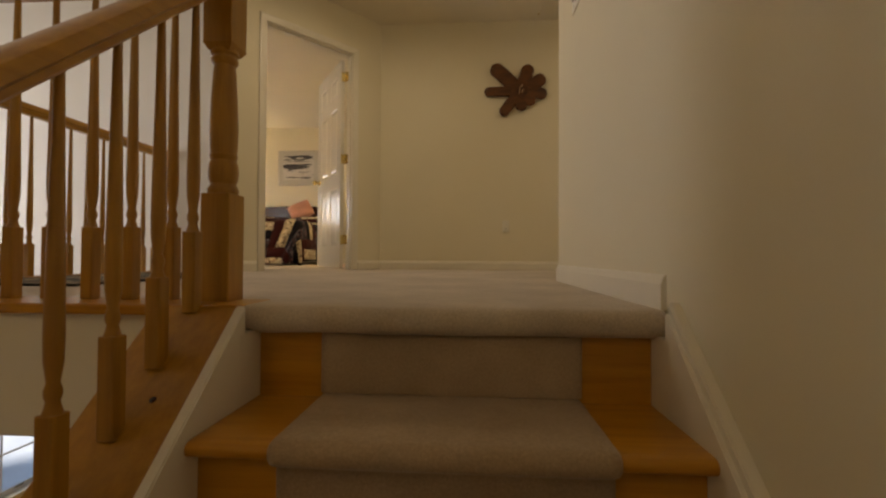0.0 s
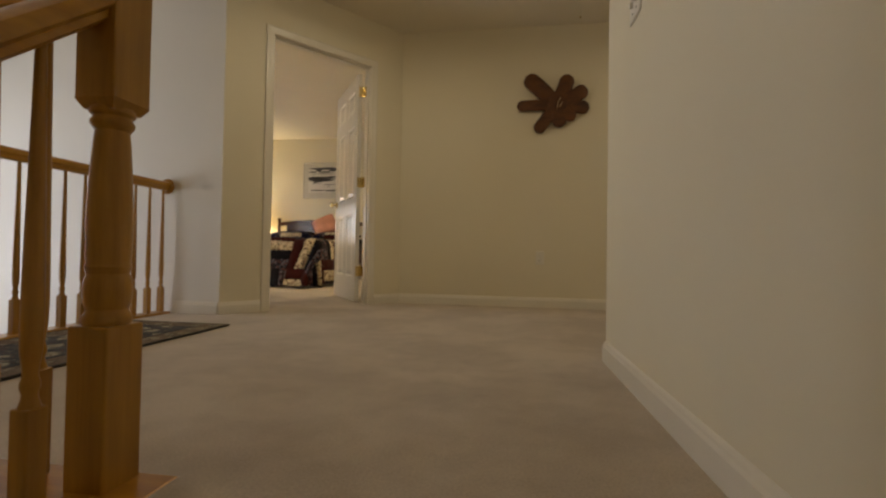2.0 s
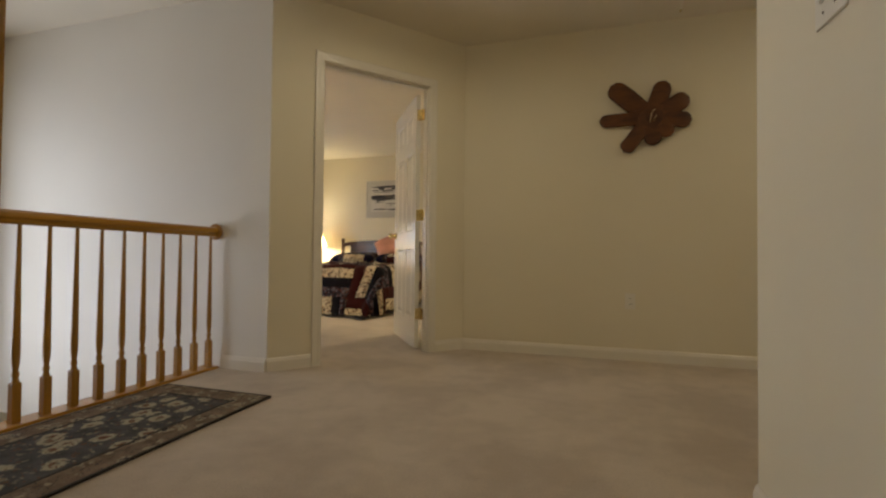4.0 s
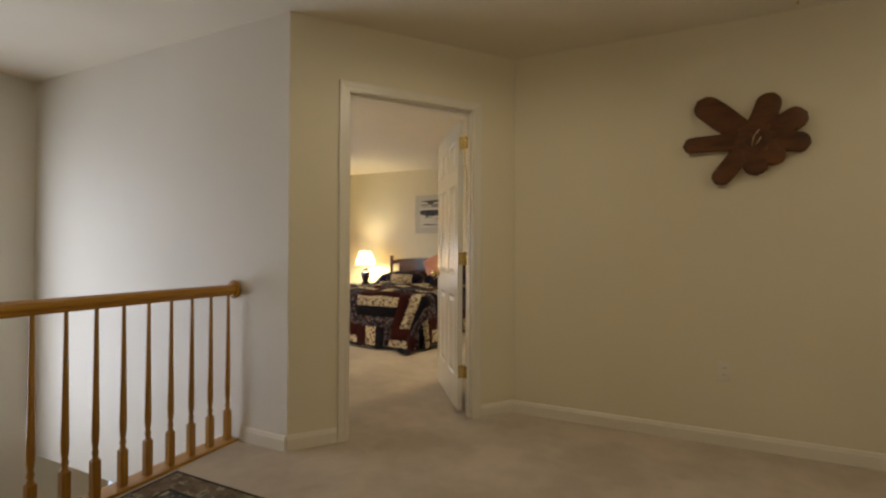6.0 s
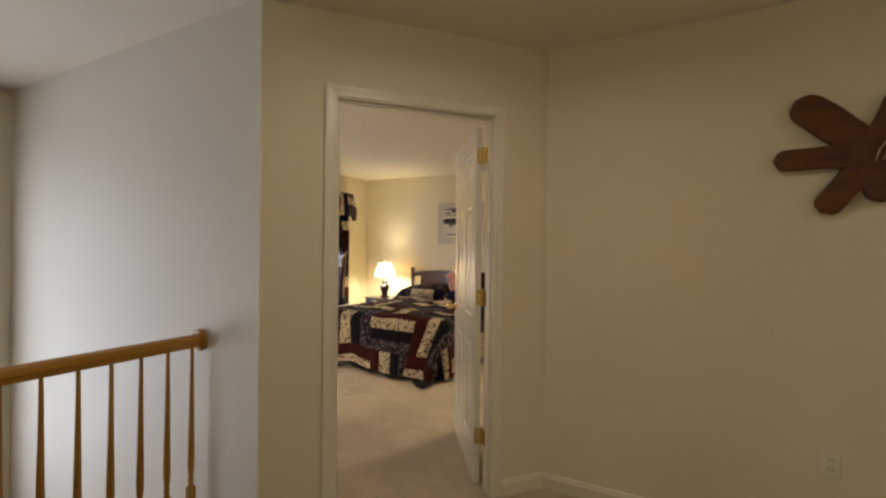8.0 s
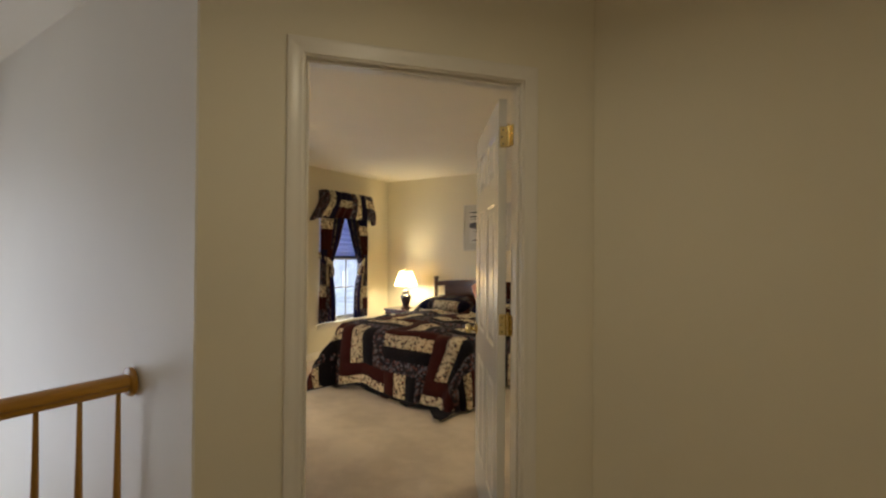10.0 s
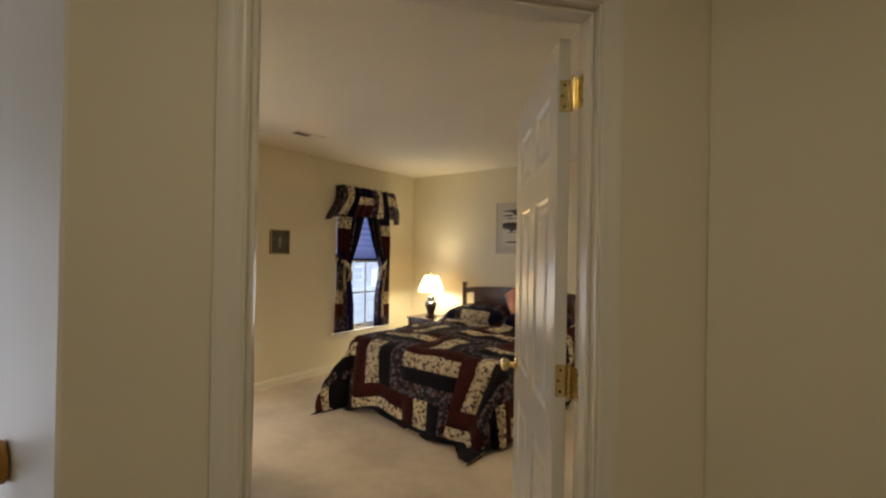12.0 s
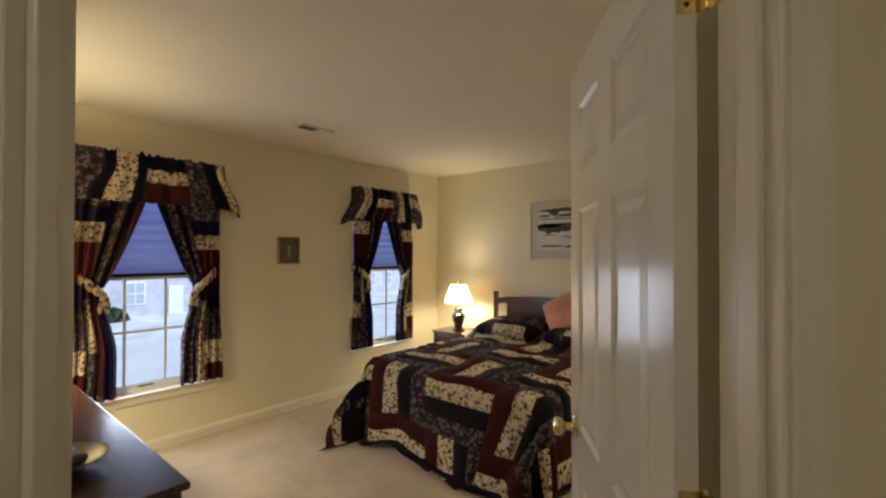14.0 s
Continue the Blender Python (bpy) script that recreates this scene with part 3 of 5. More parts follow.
for hz in (0.285, 1.067, 1.868):
    bm = bmesh.new()
    for i in range(5):
        z = hz - 0.045 + i * 0.018
        lathe(bm, [(0.0045, z), (0.0062, z + 0.0008), (0.0062, z + 0.0172), (0.0045, z + 0.018)], 14)
    lathe(bm, [(0.003, hz + 0.045), (0.006, hz + 0.048), (0.004, hz + 0.053), (0.001, hz + 0.054)], 12)
    hinge = part("hinge", bm, BRASS, door, "polished brass butt hinge", "auto")
    bm = bmesh.new()
    box(bm, x_lo - 0.0016, x_lo + 0.0004, 0.0, y0 + 0.030, hz - 0.045, hz + 0.045, 0.0006)
    leaf = part("hinge_leaf", bm, BRASS, hinge)
    for sz, sy in ((-0.030, 0.022), (0.0, 0.028), (0.030, 0.022)):
        bm = bmesh.new()
        lathe(bm, [(0.0042, 0.0), (0.0040, 0.0008), (0.001, 0.001)], 10, pose(x_lo - 0.0016, sy, hz + sz, 0, -90))
        part("screw", bm, STEEL, hinge)
    # leaf let into the jamb
    bm = bmesh.new()
    box(bm, D1 - 0.0015, D1 + 0.0005, WT - 0.030, WT + 0.018, hz - 0.045, hz + 0.045, 0.0006)
    jl = part("hinge_leaf", bm, BRASS, frame_1, "polished brass hinge leaf")
    for sz, sy in ((-0.030, WT - 0.020), (0.0, WT - 0.026), (0.030, WT - 0.020)):
        bm = bmesh.new()
        lathe(bm, [(0.0042, 0.0), (0.0040, 0.0008), (0.001, 0.001)], 10, pose(D1 - 0.0015, sy, hz + sz, 0, -90))
        part("screw", bm, STEEL, jl)

# ---- windows, shades, curtains ----
def translucent(name, col):
    m, n, l, p = node_mat(name)
    p.inputs["Base Color"].default_value = (*col, 1)
    p.inputs["Roughness"].default_value = 0.9
    t = n.new("ShaderNodeBsdfTranslucent")
    t.inputs[0].default_value = (*col, 1)
    mx = n.new("ShaderNodeMixShader")
    mx.inputs[0].default_value = 0.85
    l.new(p.outputs[0], mx.inputs[1])
    l.new(t.outputs[0], mx.inputs[2])
    l.new(mx.outputs[0], n["Material Output"].inputs[0])
    return m


SHADE = translucent("blue_pleated_shade_cloth", (0.56, 0.58, 1.0))
FABRICS = [BURG, CREAM, CURT, FLOR]


def sash(win, name, y0, y1, z0, z1, x, cols, rows, fw=0.040):
    s = part(name, boxed(x, x + 0.030, y0, y0 + fw, z0, z1, 0.002), VINYL, win)
    part("stile", boxed(x, x + 0.030, y1 - fw, y1, z0, z1, 0.002), VINYL, s)
    part("bottom_rail", boxed(x + 0.0005, x + 0.0295, y0 + fw, y1 - fw, z0, z0 + fw * 1.2, 0.002), VINYL, s)
    part("top_rail", boxed(x + 0.0005, x + 0.0295, y0 + fw, y1 - fw, z1 - fw * 0.8, z1, 0.002), VINYL, s)
    a, b, c, d = y0 + fw, y1 - fw, z0 + fw * 1.2, z1 - fw * 0.8
    for i in range(1, cols):
        y = a + (b - a) * i / cols
        part("muntin", boxed(x + 0.008, x + 0.022, y - 0.009, y + 0.009, c, d, 0.002), VINYL, s)
    for j in range(1, rows):
        z = c + (d - c) * j / rows
        part("muntin", boxed(x + 0.0085, x + 0.0215, a, b, z - 0.009, z + 0.009, 0.002), VINYL, s)
    for i in range(cols):
        for j in range(rows):
            g = part("pane", boxed(x + 0.013, x + 0.017, a + (b - a) * i / cols + 0.0002, a + (b - a) * (i + 1) / cols - 0.0002, c + (d - c) * j / rows + 0.0002, c + (d - c) * (j + 1) / rows - 0.0002), GLASS, s)
            g.visible_shadow = False
    return s


def window(name, label, xw, thick, y0, y1, z0, z1, cols, rows, meet):
    """A double-hung window in a wall whose room face is at xw."""
    w = thing(name, label, "window", None, "", "structure")
    xf = xw - thick
    fr = part("window_frame", boxed(xf + 0.02, xf + 0.105, y0, y0 + 0.022, z0, z1), VINYL, w)
    part("frame_side", boxed(xf + 0.02, xf + 0.105, y1 - 0.022, y1, z0, z1), VINYL, fr)
    part("frame_head", boxed(xf + 0.021, xf + 0.104, y0 + 0.022, y1 - 0.022, z1 - 0.022, z1), VINYL, fr)
    part("frame_foot", boxed(xf + 0.021, xf + 0.104, y0 + 0.022, y1 - 0.022, z0, z0 + 0.022), VINYL, fr)
    sash(w, "upper_sash", y0 + 0.022, y1 - 0.022, meet - 0.02, z1 - 0.022, xf + 0.030, cols, rows)
    s = sash(w, "lower_sash", y0 + 0.022, y1 - 0.022, z0 + 0.022, meet + 0.02, xf + 0.066, cols, rows)
    part("sash_lock", boxed(xf + 0.085, xf + 0.100, (y0 + y1) / 2 - 0.03, (y0 + y1) / 2 + 0.03, meet + 0.020, meet + 0.034, 0.003), VINYL, s)
    part("lift_rail", boxed(xf + 0.096, xf + 0.104, (y0 + y1) / 2 - 0.05, (y0 + y1) / 2 + 0.05, z0 + 0.050, z0 + 0.060, 0.002), SLOT, s)
    part("window_sill", boxed(xf + 0.105, xw + 0.035, y0 - 0.04, y1 + 0.04, z0 - 0.004, z0 + 0.016, 0.004, 2), TRIM, w)
    part("apron", boxed(xw + 0.0005, xw + 0.014, y0 - 0.03, y1 + 0.03, z0 - 0.060, z0 - 0.004, 0.003), TRIM, w)
    return w


def pleated_shade(yc, half, z0, z1, x):
    sh = thing("pleated_shade", "half-lowered blue pleated window shade", "window shade", pose(x, yc, 0), "bedroom shades")
    bm = bmesh.new()
    n = 20
    rows = [[Vector((0.024 * (i % 2), y, z0 + (z1 - z0) * i / n)) for y in (-half, half)] for i in range(n + 1)]
    sheet(bm, rows)
    for f in bm.faces:
        f.smooth = False
    part("pleats", bm, SHADE, sh)
    part("bottom_bar", boxed(-0.004, 0.016, -half, half, z0 - 0.022, z0, 0.003), NAVY, sh)
    part("head_bar", boxed(-0.006, 0.018, -half, half, z1, z1 + 0.03, 0.003), VINYL, sh)
    return sh


def patch_of(u, v):
    """Rail-fence patchwork: blocks of four strips whose direction alternates. u, v in metres of cloth."""
    bu, bv = math.floor(u / 0.36), math.floor(v / 0.40)
    fu, fv = u / 0.36 - bu, v / 0.40 - bv
    k = int((fv if (bu + bv) % 2 else fu) * 4) % 4
    k = (k + bu * 3 + bv) % 4
    return 3 if k == 1 and (bu * 2 + bv) % 3 == 0 else k


def smooth01(t):
    t = min(1, max(0, t))
    return t * t * (3 - 2 * t)


def curtain_panel(parent, side, seed):
    """One tied-back panel; side is +1 or -1. Local y runs along the wall, x into the room."""
    Z1, ZT, Z0 = 1.90, 1.215, 0.455
    nu, nv = 56, 64
    rows = []
    for j in range(nv + 1):
        z = Z1 + (Z0 - Z1) * j / nv
        if z > ZT:
            t = (z - ZT) / (Z1 - ZT)
            inner = 0.285 - 0.275 * (t ** 0.85)
            outer = 0.478
        else:
            t = (ZT - z) / (ZT - Z0)
            inner = 0.285 - 0.085 * smooth01(t * 1.6)
            outer = 0.478 + 0.03 * smooth01(t)
        width = outer - inner
        row = []
        for i in range(nu + 1):
            u = i / nu
            y = side * (outer - width * u)
            fold = math.sin(u * 2 * math.pi * 5.5 + seed + 1.2 * noise.noise(Vector((u * 3, z * 1.5, seed))))
            amp = 0.016 + 0.020 * (0.45 / (width + 0.2) - 0.55)
            x = 0.052 + amp * fold + 0.012 * noise.noise(Vector((u * 2, z * 3, seed + 5)))
            x += 0.030 * math.exp(-((z - ZT) / 0.10) ** 2) * (0.5 - abs(u - 0.5))
            row.append(Vector((x, y, z)))
        rows.append(row)
    bm = bmesh.new()
    def strip(j, i):
        """Upright strips on the inner half, level bands on the outer; the order changes under the tie."""
        u, v = i / nu, (j / nv + 0.045 * int(seed)) % 1.0
        if v < 0.47:
            if u > 0.5:
                return (3, 2, 3, 2)[min(3, int(u * 8) - 4)] if side > 0 else (2, 3, 2, 0)[min(3, int(u * 8) - 4)]
            return 3 if v < 0.11 else 2 if v < 0.19 else 1 if v < 0.28 else 0
        if u > 0.72:
            return 3 if side > 0 else 2
        if u > 0.62:
            return 2 if side > 0 else 0
        if u > 0.42:
            return 0 if v < 0.56 else 1 if side > 0 or v < 0.80 else 3
        return 2 if v < 0.60 else 3 if v < 0.78 else 1 if v < 0.90 else 0

    sheet(bm, rows, strip)
    ob = part("panel", bm, FABRICS, parent, "patchwork curtain panel tied to the side", True)
    sol = ob.modifiers.new("thickness", "SOLIDIFY")
    sol.thickness = 0.003
    # tie band, slanting down from the wall hook round the panel, with a short tail
    bm = bmesh.new()
    rows = []
    for i in range(21):
        t = i / 20
        y = side * (0.495 - 0.225 * t)
        z = 1.33 - 0.17 * t ** 1.3
        x = 0.015 + 0.085 * math.sin(min(1, t * 1.25) * math.pi / 2) - 0.030 * max(0, t - 0.8) * 5
        w = 0.038 + 0.006 * math.sin(i * 1.9)
        rows.append([Vector((x + 0.006 * math.sin(i * 1.3), y, z + w)), Vector((x + 0.012, y, z)), Vector((x + 0.006 * math.cos(i * 1.7), y, z - w))])
    sheet(bm, rows)
    tb = part("tieback", bm, CREAM, parent, "cream floral tieback", True)
    tb.modifiers.new("thickness", "SOLIDIFY").thickness = 0.006
    bm = bmesh.new()
    rows = [[Vector((0.085 - 0.02 * j / 4, side * (0.285 + 0.022 * (i - 2) * (0.6 + 0.1 * j)), 1.165 - 0.028 * j + 0.006 * math.sin(i * 2.0 + j))) for i in range(5)] for j in range(5)]
    sheet(bm, rows)
    part("tie_tail", bm, CREAM, tb, "", True).modifiers.new("thickness", "SOLIDIFY").thickness = 0.006


def valance(parent, seed):
    nu, nv = 110, 22
    rows = []
    for j in range(nv + 1):
        t = j / nv
        row = []
        for i in range(nu + 1):
            u = i / nu * 2 - 1
            # the cloth turns back to the wall at both ends
            end = max(0, (abs(u) - 0.88) / 0.12)
            half = 0.490 + 0.150 * smooth01((t - 0.15) / 0.85) ** 1.2
            y = half * (min(abs(u), 0.88) / 0.88 if abs(u) < 0.88 else 1.0) * (1 if u > 0 else -1)
            puff = 0.10 + 0.055 * math.sin(math.pi * min(1, t * 0.9 + 0.12))
            fold = math.sin(u * 34 + seed + 2.2 * noise.noise(Vector((u * 4, t, seed)))) * (0.007 + 0.014 * t)
            x = puff * (1 - 0.92 * end) + fold
            z = 2.170 - 0.345 * t + 0.032 * noise.noise(Vector((u * 23, 3, seed))) * (1 if j < 2 else 0.3) - 0.060 * smooth01((abs(u) - 0.62) / 0.38) * t + 0.012 * noise.noise(Vector((u * 9, t * 2, seed)))
            row.append(Vector((x, y, z)))
        rows.append(row)
    bm = bmesh.new()
    def strip(j, i):
        u, t = i / nu, j / nv
        block = 2 if t < 0.30 else 1 if t < 0.58 else 0
        if seed < 1:
            return 3 if u < 0.22 else 2 if u < 0.29 else 1 if u < 0.40 else 2 if u < 0.44 else block if u < 0.67 else 3 if u < 0.78 else 2 if u < 0.87 else 1 if u < 0.92 else 3
        return 3 if u < 0.12 else 1 if u < 0.22 else 2 if u < 0.30 else block if u < 0.52 else 3 if u < 0.62 else 1 if u < 0.68 else 2 if u < 0.78 else (1 if 0.15 < t < 0.5 else 3)

    sheet(bm, rows, strip)
    v = part("valance", bm, FABRICS, parent, "gathered patchwork valance", True)
    v.modifiers.new("thickness", "SOLIDIFY").thickness = 0.004


def curtains(yc, seed, label, wide=1.0):
    ob = thing("curtain_set", label, "curtains", pose(XW, yc, 0) @ Matrix.Diagonal((1, wide, 1, 1)), "bedroom curtains")
    curtain_panel(ob, 1, seed + 0.7)
    curtain_panel(ob, -1, seed + 1.9)
    valance(ob, seed)
    bm = bmesh.new()
    lathe(bm, [(0.008, -0.47), (0.008, 0.47)], 12, pose(0.055, 0, 1.91, 90))
    part("rod", bm, BRASS, ob)
    return ob


for i, (yc, h) in enumerate(zip(WIN_Y, WIN_H)):
    window("window_%d" % (i + 1), "white vinyl double-hung bedroom window with grilles", XW, 0.15, yc - h, yc + h, 0.43, 2.08, 3, 2, 1.285)
    pleated_shade(yc, h - 0.025, 1.315, 2.03, XW - 0.035)
curtains(WIN_Y[0], 0.0, "burgundy, navy and cream patchwork curtains beside the dresser")
curtains(WIN_Y[1] - 0.01, 2.0, "burgundy, navy and cream patchwork curtains beside the bed", 0.90)
window("window_3", "white vinyl window of the lower room", XW, 0.15, 4.2, 5.4, -2.45, -0.75, 3, 2, -1.6)
window("window_4", "tall white foyer window", XFOY, 0.16, 1.75, 3.05, -0.45, 1.80, 4, 3, 0.68)

# ---- bed ----
BX0, BX1, BYF, BYH, BZ = -3.75, -2.20, 6.085, 7.86, 0.615
bed_frame = thing("bed", "dark wooden bed with an open-sided headboard", "bed", pose((BX0 + BX1) / 2, 7.0, 0))


def at_bed(ob):
    ob.matrix_parent_inverse = bed_frame.matrix_basis.inverted()
    return ob


def bed_part(name, bm, mat, label="", smooth=False):
    return at_bed(part(name, bm, mat, bed_frame, label, smooth))


for x in (BX0 - 0.01, BX1 + 0.01):
    bm = bmesh.new()
    box(bm, x - 0.022, x + 0.022, 7.90, 7.945, 0, 1.015, 0.004, 2)
    ring_skin(bm, [[Vector((x + a * 0.024 * k, 7.9225 + b * 0.024 * k, z)) for a, b in ((-1, -1), (1, -1), (1, 1), (-1, 1))] for k, z in ((0.9, 1.013), (1.05, 1.022), (1.05, 1.034), (0.6, 1.046))])
    bed_part("headboard_post", bm, DARKW)
bm = bmesh.new()
n = 20
rings = []
for i in range(n + 1):
    t = i / n
    x = BX0 + 0.012 + (BX1 - BX0 - 0.024) * t
    lift = 0.035 * math.sin(math.pi * t)
    dip = -0.012 * math.exp(-((min(t, 1 - t)) / 0.04) ** 2)
    rings.append([Vector((x, y, z + lift + dip)) for y, z in ((7.905, 0.915), (7.94, 0.915), (7.94, 0.980), (7.905, 0.980))])
ring_skin(bm, rings)
bed_part("top_rail", bm, DARKW)
bed_part("lower_rail", boxed(BX0 + 0.012, BX1 - 0.012, 7.905, 7.94, 0.40, 0.50, 0.003), DARKW)
bed_part("headboard_panel", boxed(BX0 + 0.135, BX1 - 0.135, 7.912, 7.932, 0.49, 0.945, 0.003), DARKW)
for x in (BX0 + 0.03, BX1 - 0.05):
    bed_part("side_rail", boxed(x, x + 0.02, BYF + 0.05, 7.90, 0.20, 0.32, 0.003), DARKW)
    bed_part("foot_leg", boxed(x, x + 0.05, BYF + 0.06, BYF + 0.11, 0, 0.32, 0.004), DARKW)
mat_ob = thing("mattress", "white mattress and box spring under the quilt", "mattress", pose((BX0 + BX1) / 2, 7.0, 0.2))
mm = part("mattress_body", boxed(-0.74, 0.74, BYF + 0.04 - 7.0, 0.86, 0.16, 0.385, 0.05, 3), FOYER, mat_ob, "", True)
part("box_spring", boxed(-0.74, 0.74, BYF + 0.04 - 7.0, 0.86, 0.002, 0.155, 0.02, 2), FOYER, mat_ob)


def drape(a, b, lift=0.0):
    """Where the cloth point (a, b) lies once the quilt hangs over the bed's edges."""
    cx, cy = min(max(a, BX0 + 0.06), BX1 - 0.06), max(b, BYF)
    ox, oy = a - cx, b - cy
    d = math.hypot(ox, oy)
    soft = 0.022 * noise.noise(Vector((a * 2.3, b * 2.3, 0.5))) + 0.022 * noise.noise(Vector((a * 5, b * 5, 2.5)))
    head = smooth01((b - 7.30) / 0.25) * 0.075
    if d < 1e-6:
        return Vector((a, b, BZ + soft + head + lift))
    dx, dy = ox / d, oy / d
    r = 0.085
    th = min(d / r, math.pi / 2)
    out, down = r * math.sin(th), r * (1 - math.cos(th))
    s = max(0.0, d - r * math.pi / 2)
    corner = abs(dx * dy) * 2
    along = a if abs(dy) > abs(dx) else b
    wave = 0.034 * math.sin(along * 5.1 + 2.0) + 0.026 * math.sin(along * 9.0 + 0.6) + 0.018 * math.sin(along * 21 + 1.1)
    phi = math.atan2(abs(dy), abs(dx))
    cone = math.exp(-((phi - 0.95) / 0.50) ** 2) * (1.0 if dx < 0 else 0.3)
    flare = 0.04 + 0.44 * cone + 0.07 * math.sin(phi * 8) * corner
    f = min(1.0, s / 0.62)
    out += 0.62 * flare * (1 - (1 - f) ** 1.9) + wave * s * (1 - corner * 0.4)
    down += s * math.sqrt(max(0.05, 1 - flare * flare))
    top = BZ + soft * (1 - min(1, d / 0.2)) + head * (1 if d < 0.3 else 1)
    z = top - down
    if z < 0.010:
        out += (0.010 - z) * 0.9
        z = 0.010 + 0.008 * (1 + noise.noise(Vector((a * 9, b * 9, 7))))
    turn = math.pi / 2 * (phi / (math.pi / 2)) ** (0.30 if dx < 0 else 0.78)
    ex, ey = math.copysign(math.cos(turn), dx), (-math.sin(turn) if dy < 0 else math.sin(turn))
    if abs(dx) < 1e-6 or abs(dy) < 1e-6:
        ex, ey = dx, dy
    tuck = math.exp(-((cx + 3.36) / 0.17) ** 2) * (abs(dy) if dy < 0 else 0) * min(1.0, s / 0.45)
    out -= 0.065 * tuck
    z += 0.050 * tuck
    slew = -0.36 * s * smooth01((cx + 2.72) / 0.36) * (abs(dy) if dy < 0 else 0)
    return Vector((cx + slew + ex * (out + lift), cy + ey * (out + lift), z + lift * (1 - min(1.0, d / 0.1)) * 1.0))


quilt = thing("quilt", "patchwork quilt in burgundy, navy, floral and cream over the bed", "quilt", pose(-2.96, 6.9, 0.6))
QM = quilt.matrix_basis.inverted()
A0, A1, B0, B1 = BX0 - 0.345, BX1 + 0.56, BYF - 0.755, 7.72
bm = bmesh.new()
na, nb = 90, 84
sheet(bm, [[QM @ drape(A0 + (A1 - A0) * i / na, B0 + (B1 - B0) * j / nb, -0.024) for i in range(na + 1)] for j in range(nb + 1)])
backing = part("backing", bm, NAVY, quilt, "dark cotton backing", True)
backing.modifiers.new("thickness", "SOLIDIFY").thickness = 0.008
QCOLS = (-4.10, -3.65, -3.085, -2.52, -1.955, -1.39)      # block seams along the bed's width
QROWS = (5.12, 5.66, 6.13, 6.58, 7.06, 7.54, 8.02)          # and along its length


def patch(a0, a1, b0, b1, mat):
    a0, a1, b0, b1 = max(a0, A0), min(a1, A1), max(b0, B0), min(b1, B1)
    if a1 - a0 < 0.02 or b1 - b0 < 0.02:
        return
    ka, kb = max(3, round((a1 - a0) / 0.036)), max(3, round((b1 - b0) / 0.036))
    rows = []
    for j in range(kb + 1):
        row = []
        for i in range(ka + 1):
            a, b = a0 + (a1 - a0) * i / ka, b0 + (b1 - b0) * j / kb
            e = min(a - a0, a1 - a, b - b0, b1 - b)
            puff = 0.005 + 0.016 * smooth01(e / 0.045) + 0.006 * noise.noise(Vector((a * 14, b * 14, 4))) * smooth01(e / 0.05)
            row.append(QM @ drape(a, b, puff))
        rows.append(row)
    bm = bmesh.new()
    sheet(bm, rows)
    part("patch", bm, mat, quilt, "", True)


# rail-fence blocks of four strips, upright and level by turns
for bi in range(len(QCOLS) - 1):
    for bj in range(len(QROWS) - 1):
        a, a2, b, b2 = QCOLS[bi], QCOLS[bi + 1], QROWS[bj], QROWS[bj + 1]
        for k, mat in enumerate((BURG, CREAM, NAVY, FLOR)):
            if (bi + bj) % 2 == 0:
                patch(a + k * (a2 - a) / 4, a + (k + 1) * (a2 - a) / 4, b, b2, mat)
            else:
                patch(a, a2, b2 - (k + 1) * (b2 - b) / 4, b2 - k * (b2 - b) / 4, mat)


def pillow_mesh(w, h, t, seed, nu=26, nv=18, mats=None):
    bm = bmesh.new()
    for sgn in (1, -1):
        rows = []
        for j in range(nv + 1):
            row = []
            for i in range(nu + 1):
                u, v = i / nu * 2 - 1, j / nv * 2 - 1
                bulge = ((1 - u ** 4) * (1 - v ** 4)) ** 0.55
                pin = 1 - 0.06 * (u * u * v * v)
                z = sgn * t / 2 * bulge + 0.012 * noise.noise(Vector((u * 2 + seed, v * 2, sgn))) * bulge
                row.append(Vector((u * w / 2 * pin * (1 - 0.05 * (1 - v * v)), v * h / 2 * pin * (1 - 0.05 * (1 - u * u)), z)))
            rows.append(row)
        sheet(bm, rows, mats)
    bmesh.ops.remove_doubles(bm, verts=bm.verts, dist=0.0005)
    return bm


def sham_mats(seed):
    return lambda j, i: patch_of(0.7 * i / 26 + seed, 0.46 * j / 18 + 0.1 + seed)


for i, x in enumerate((-3.34, -2.58)):
    tagged(part("pillow_sham", pillow_mesh(0.72, 0.50, 0.17, i, mats=sham_mats(0.13 + 0.36 * i)), FABRICS, None, "", True), "patchwork pillow sham lying at the head of the bed", "pillow", "pillow shams").matrix_basis = pose(x, 7.59, 0.715, 6, 0, 2 - 4 * i)
tagged(part("throw_pillow", pillow_mesh(0.40, 0.40, 0.14, 9), PINK, None, "", True), "dusty pink square throw pillow leaning on the headboard", "pillow").matrix_basis = pose(-2.81, 7.66, 0.905, 55, 0, 0) @ pose(0, 0, 0, 0, 0, 33)

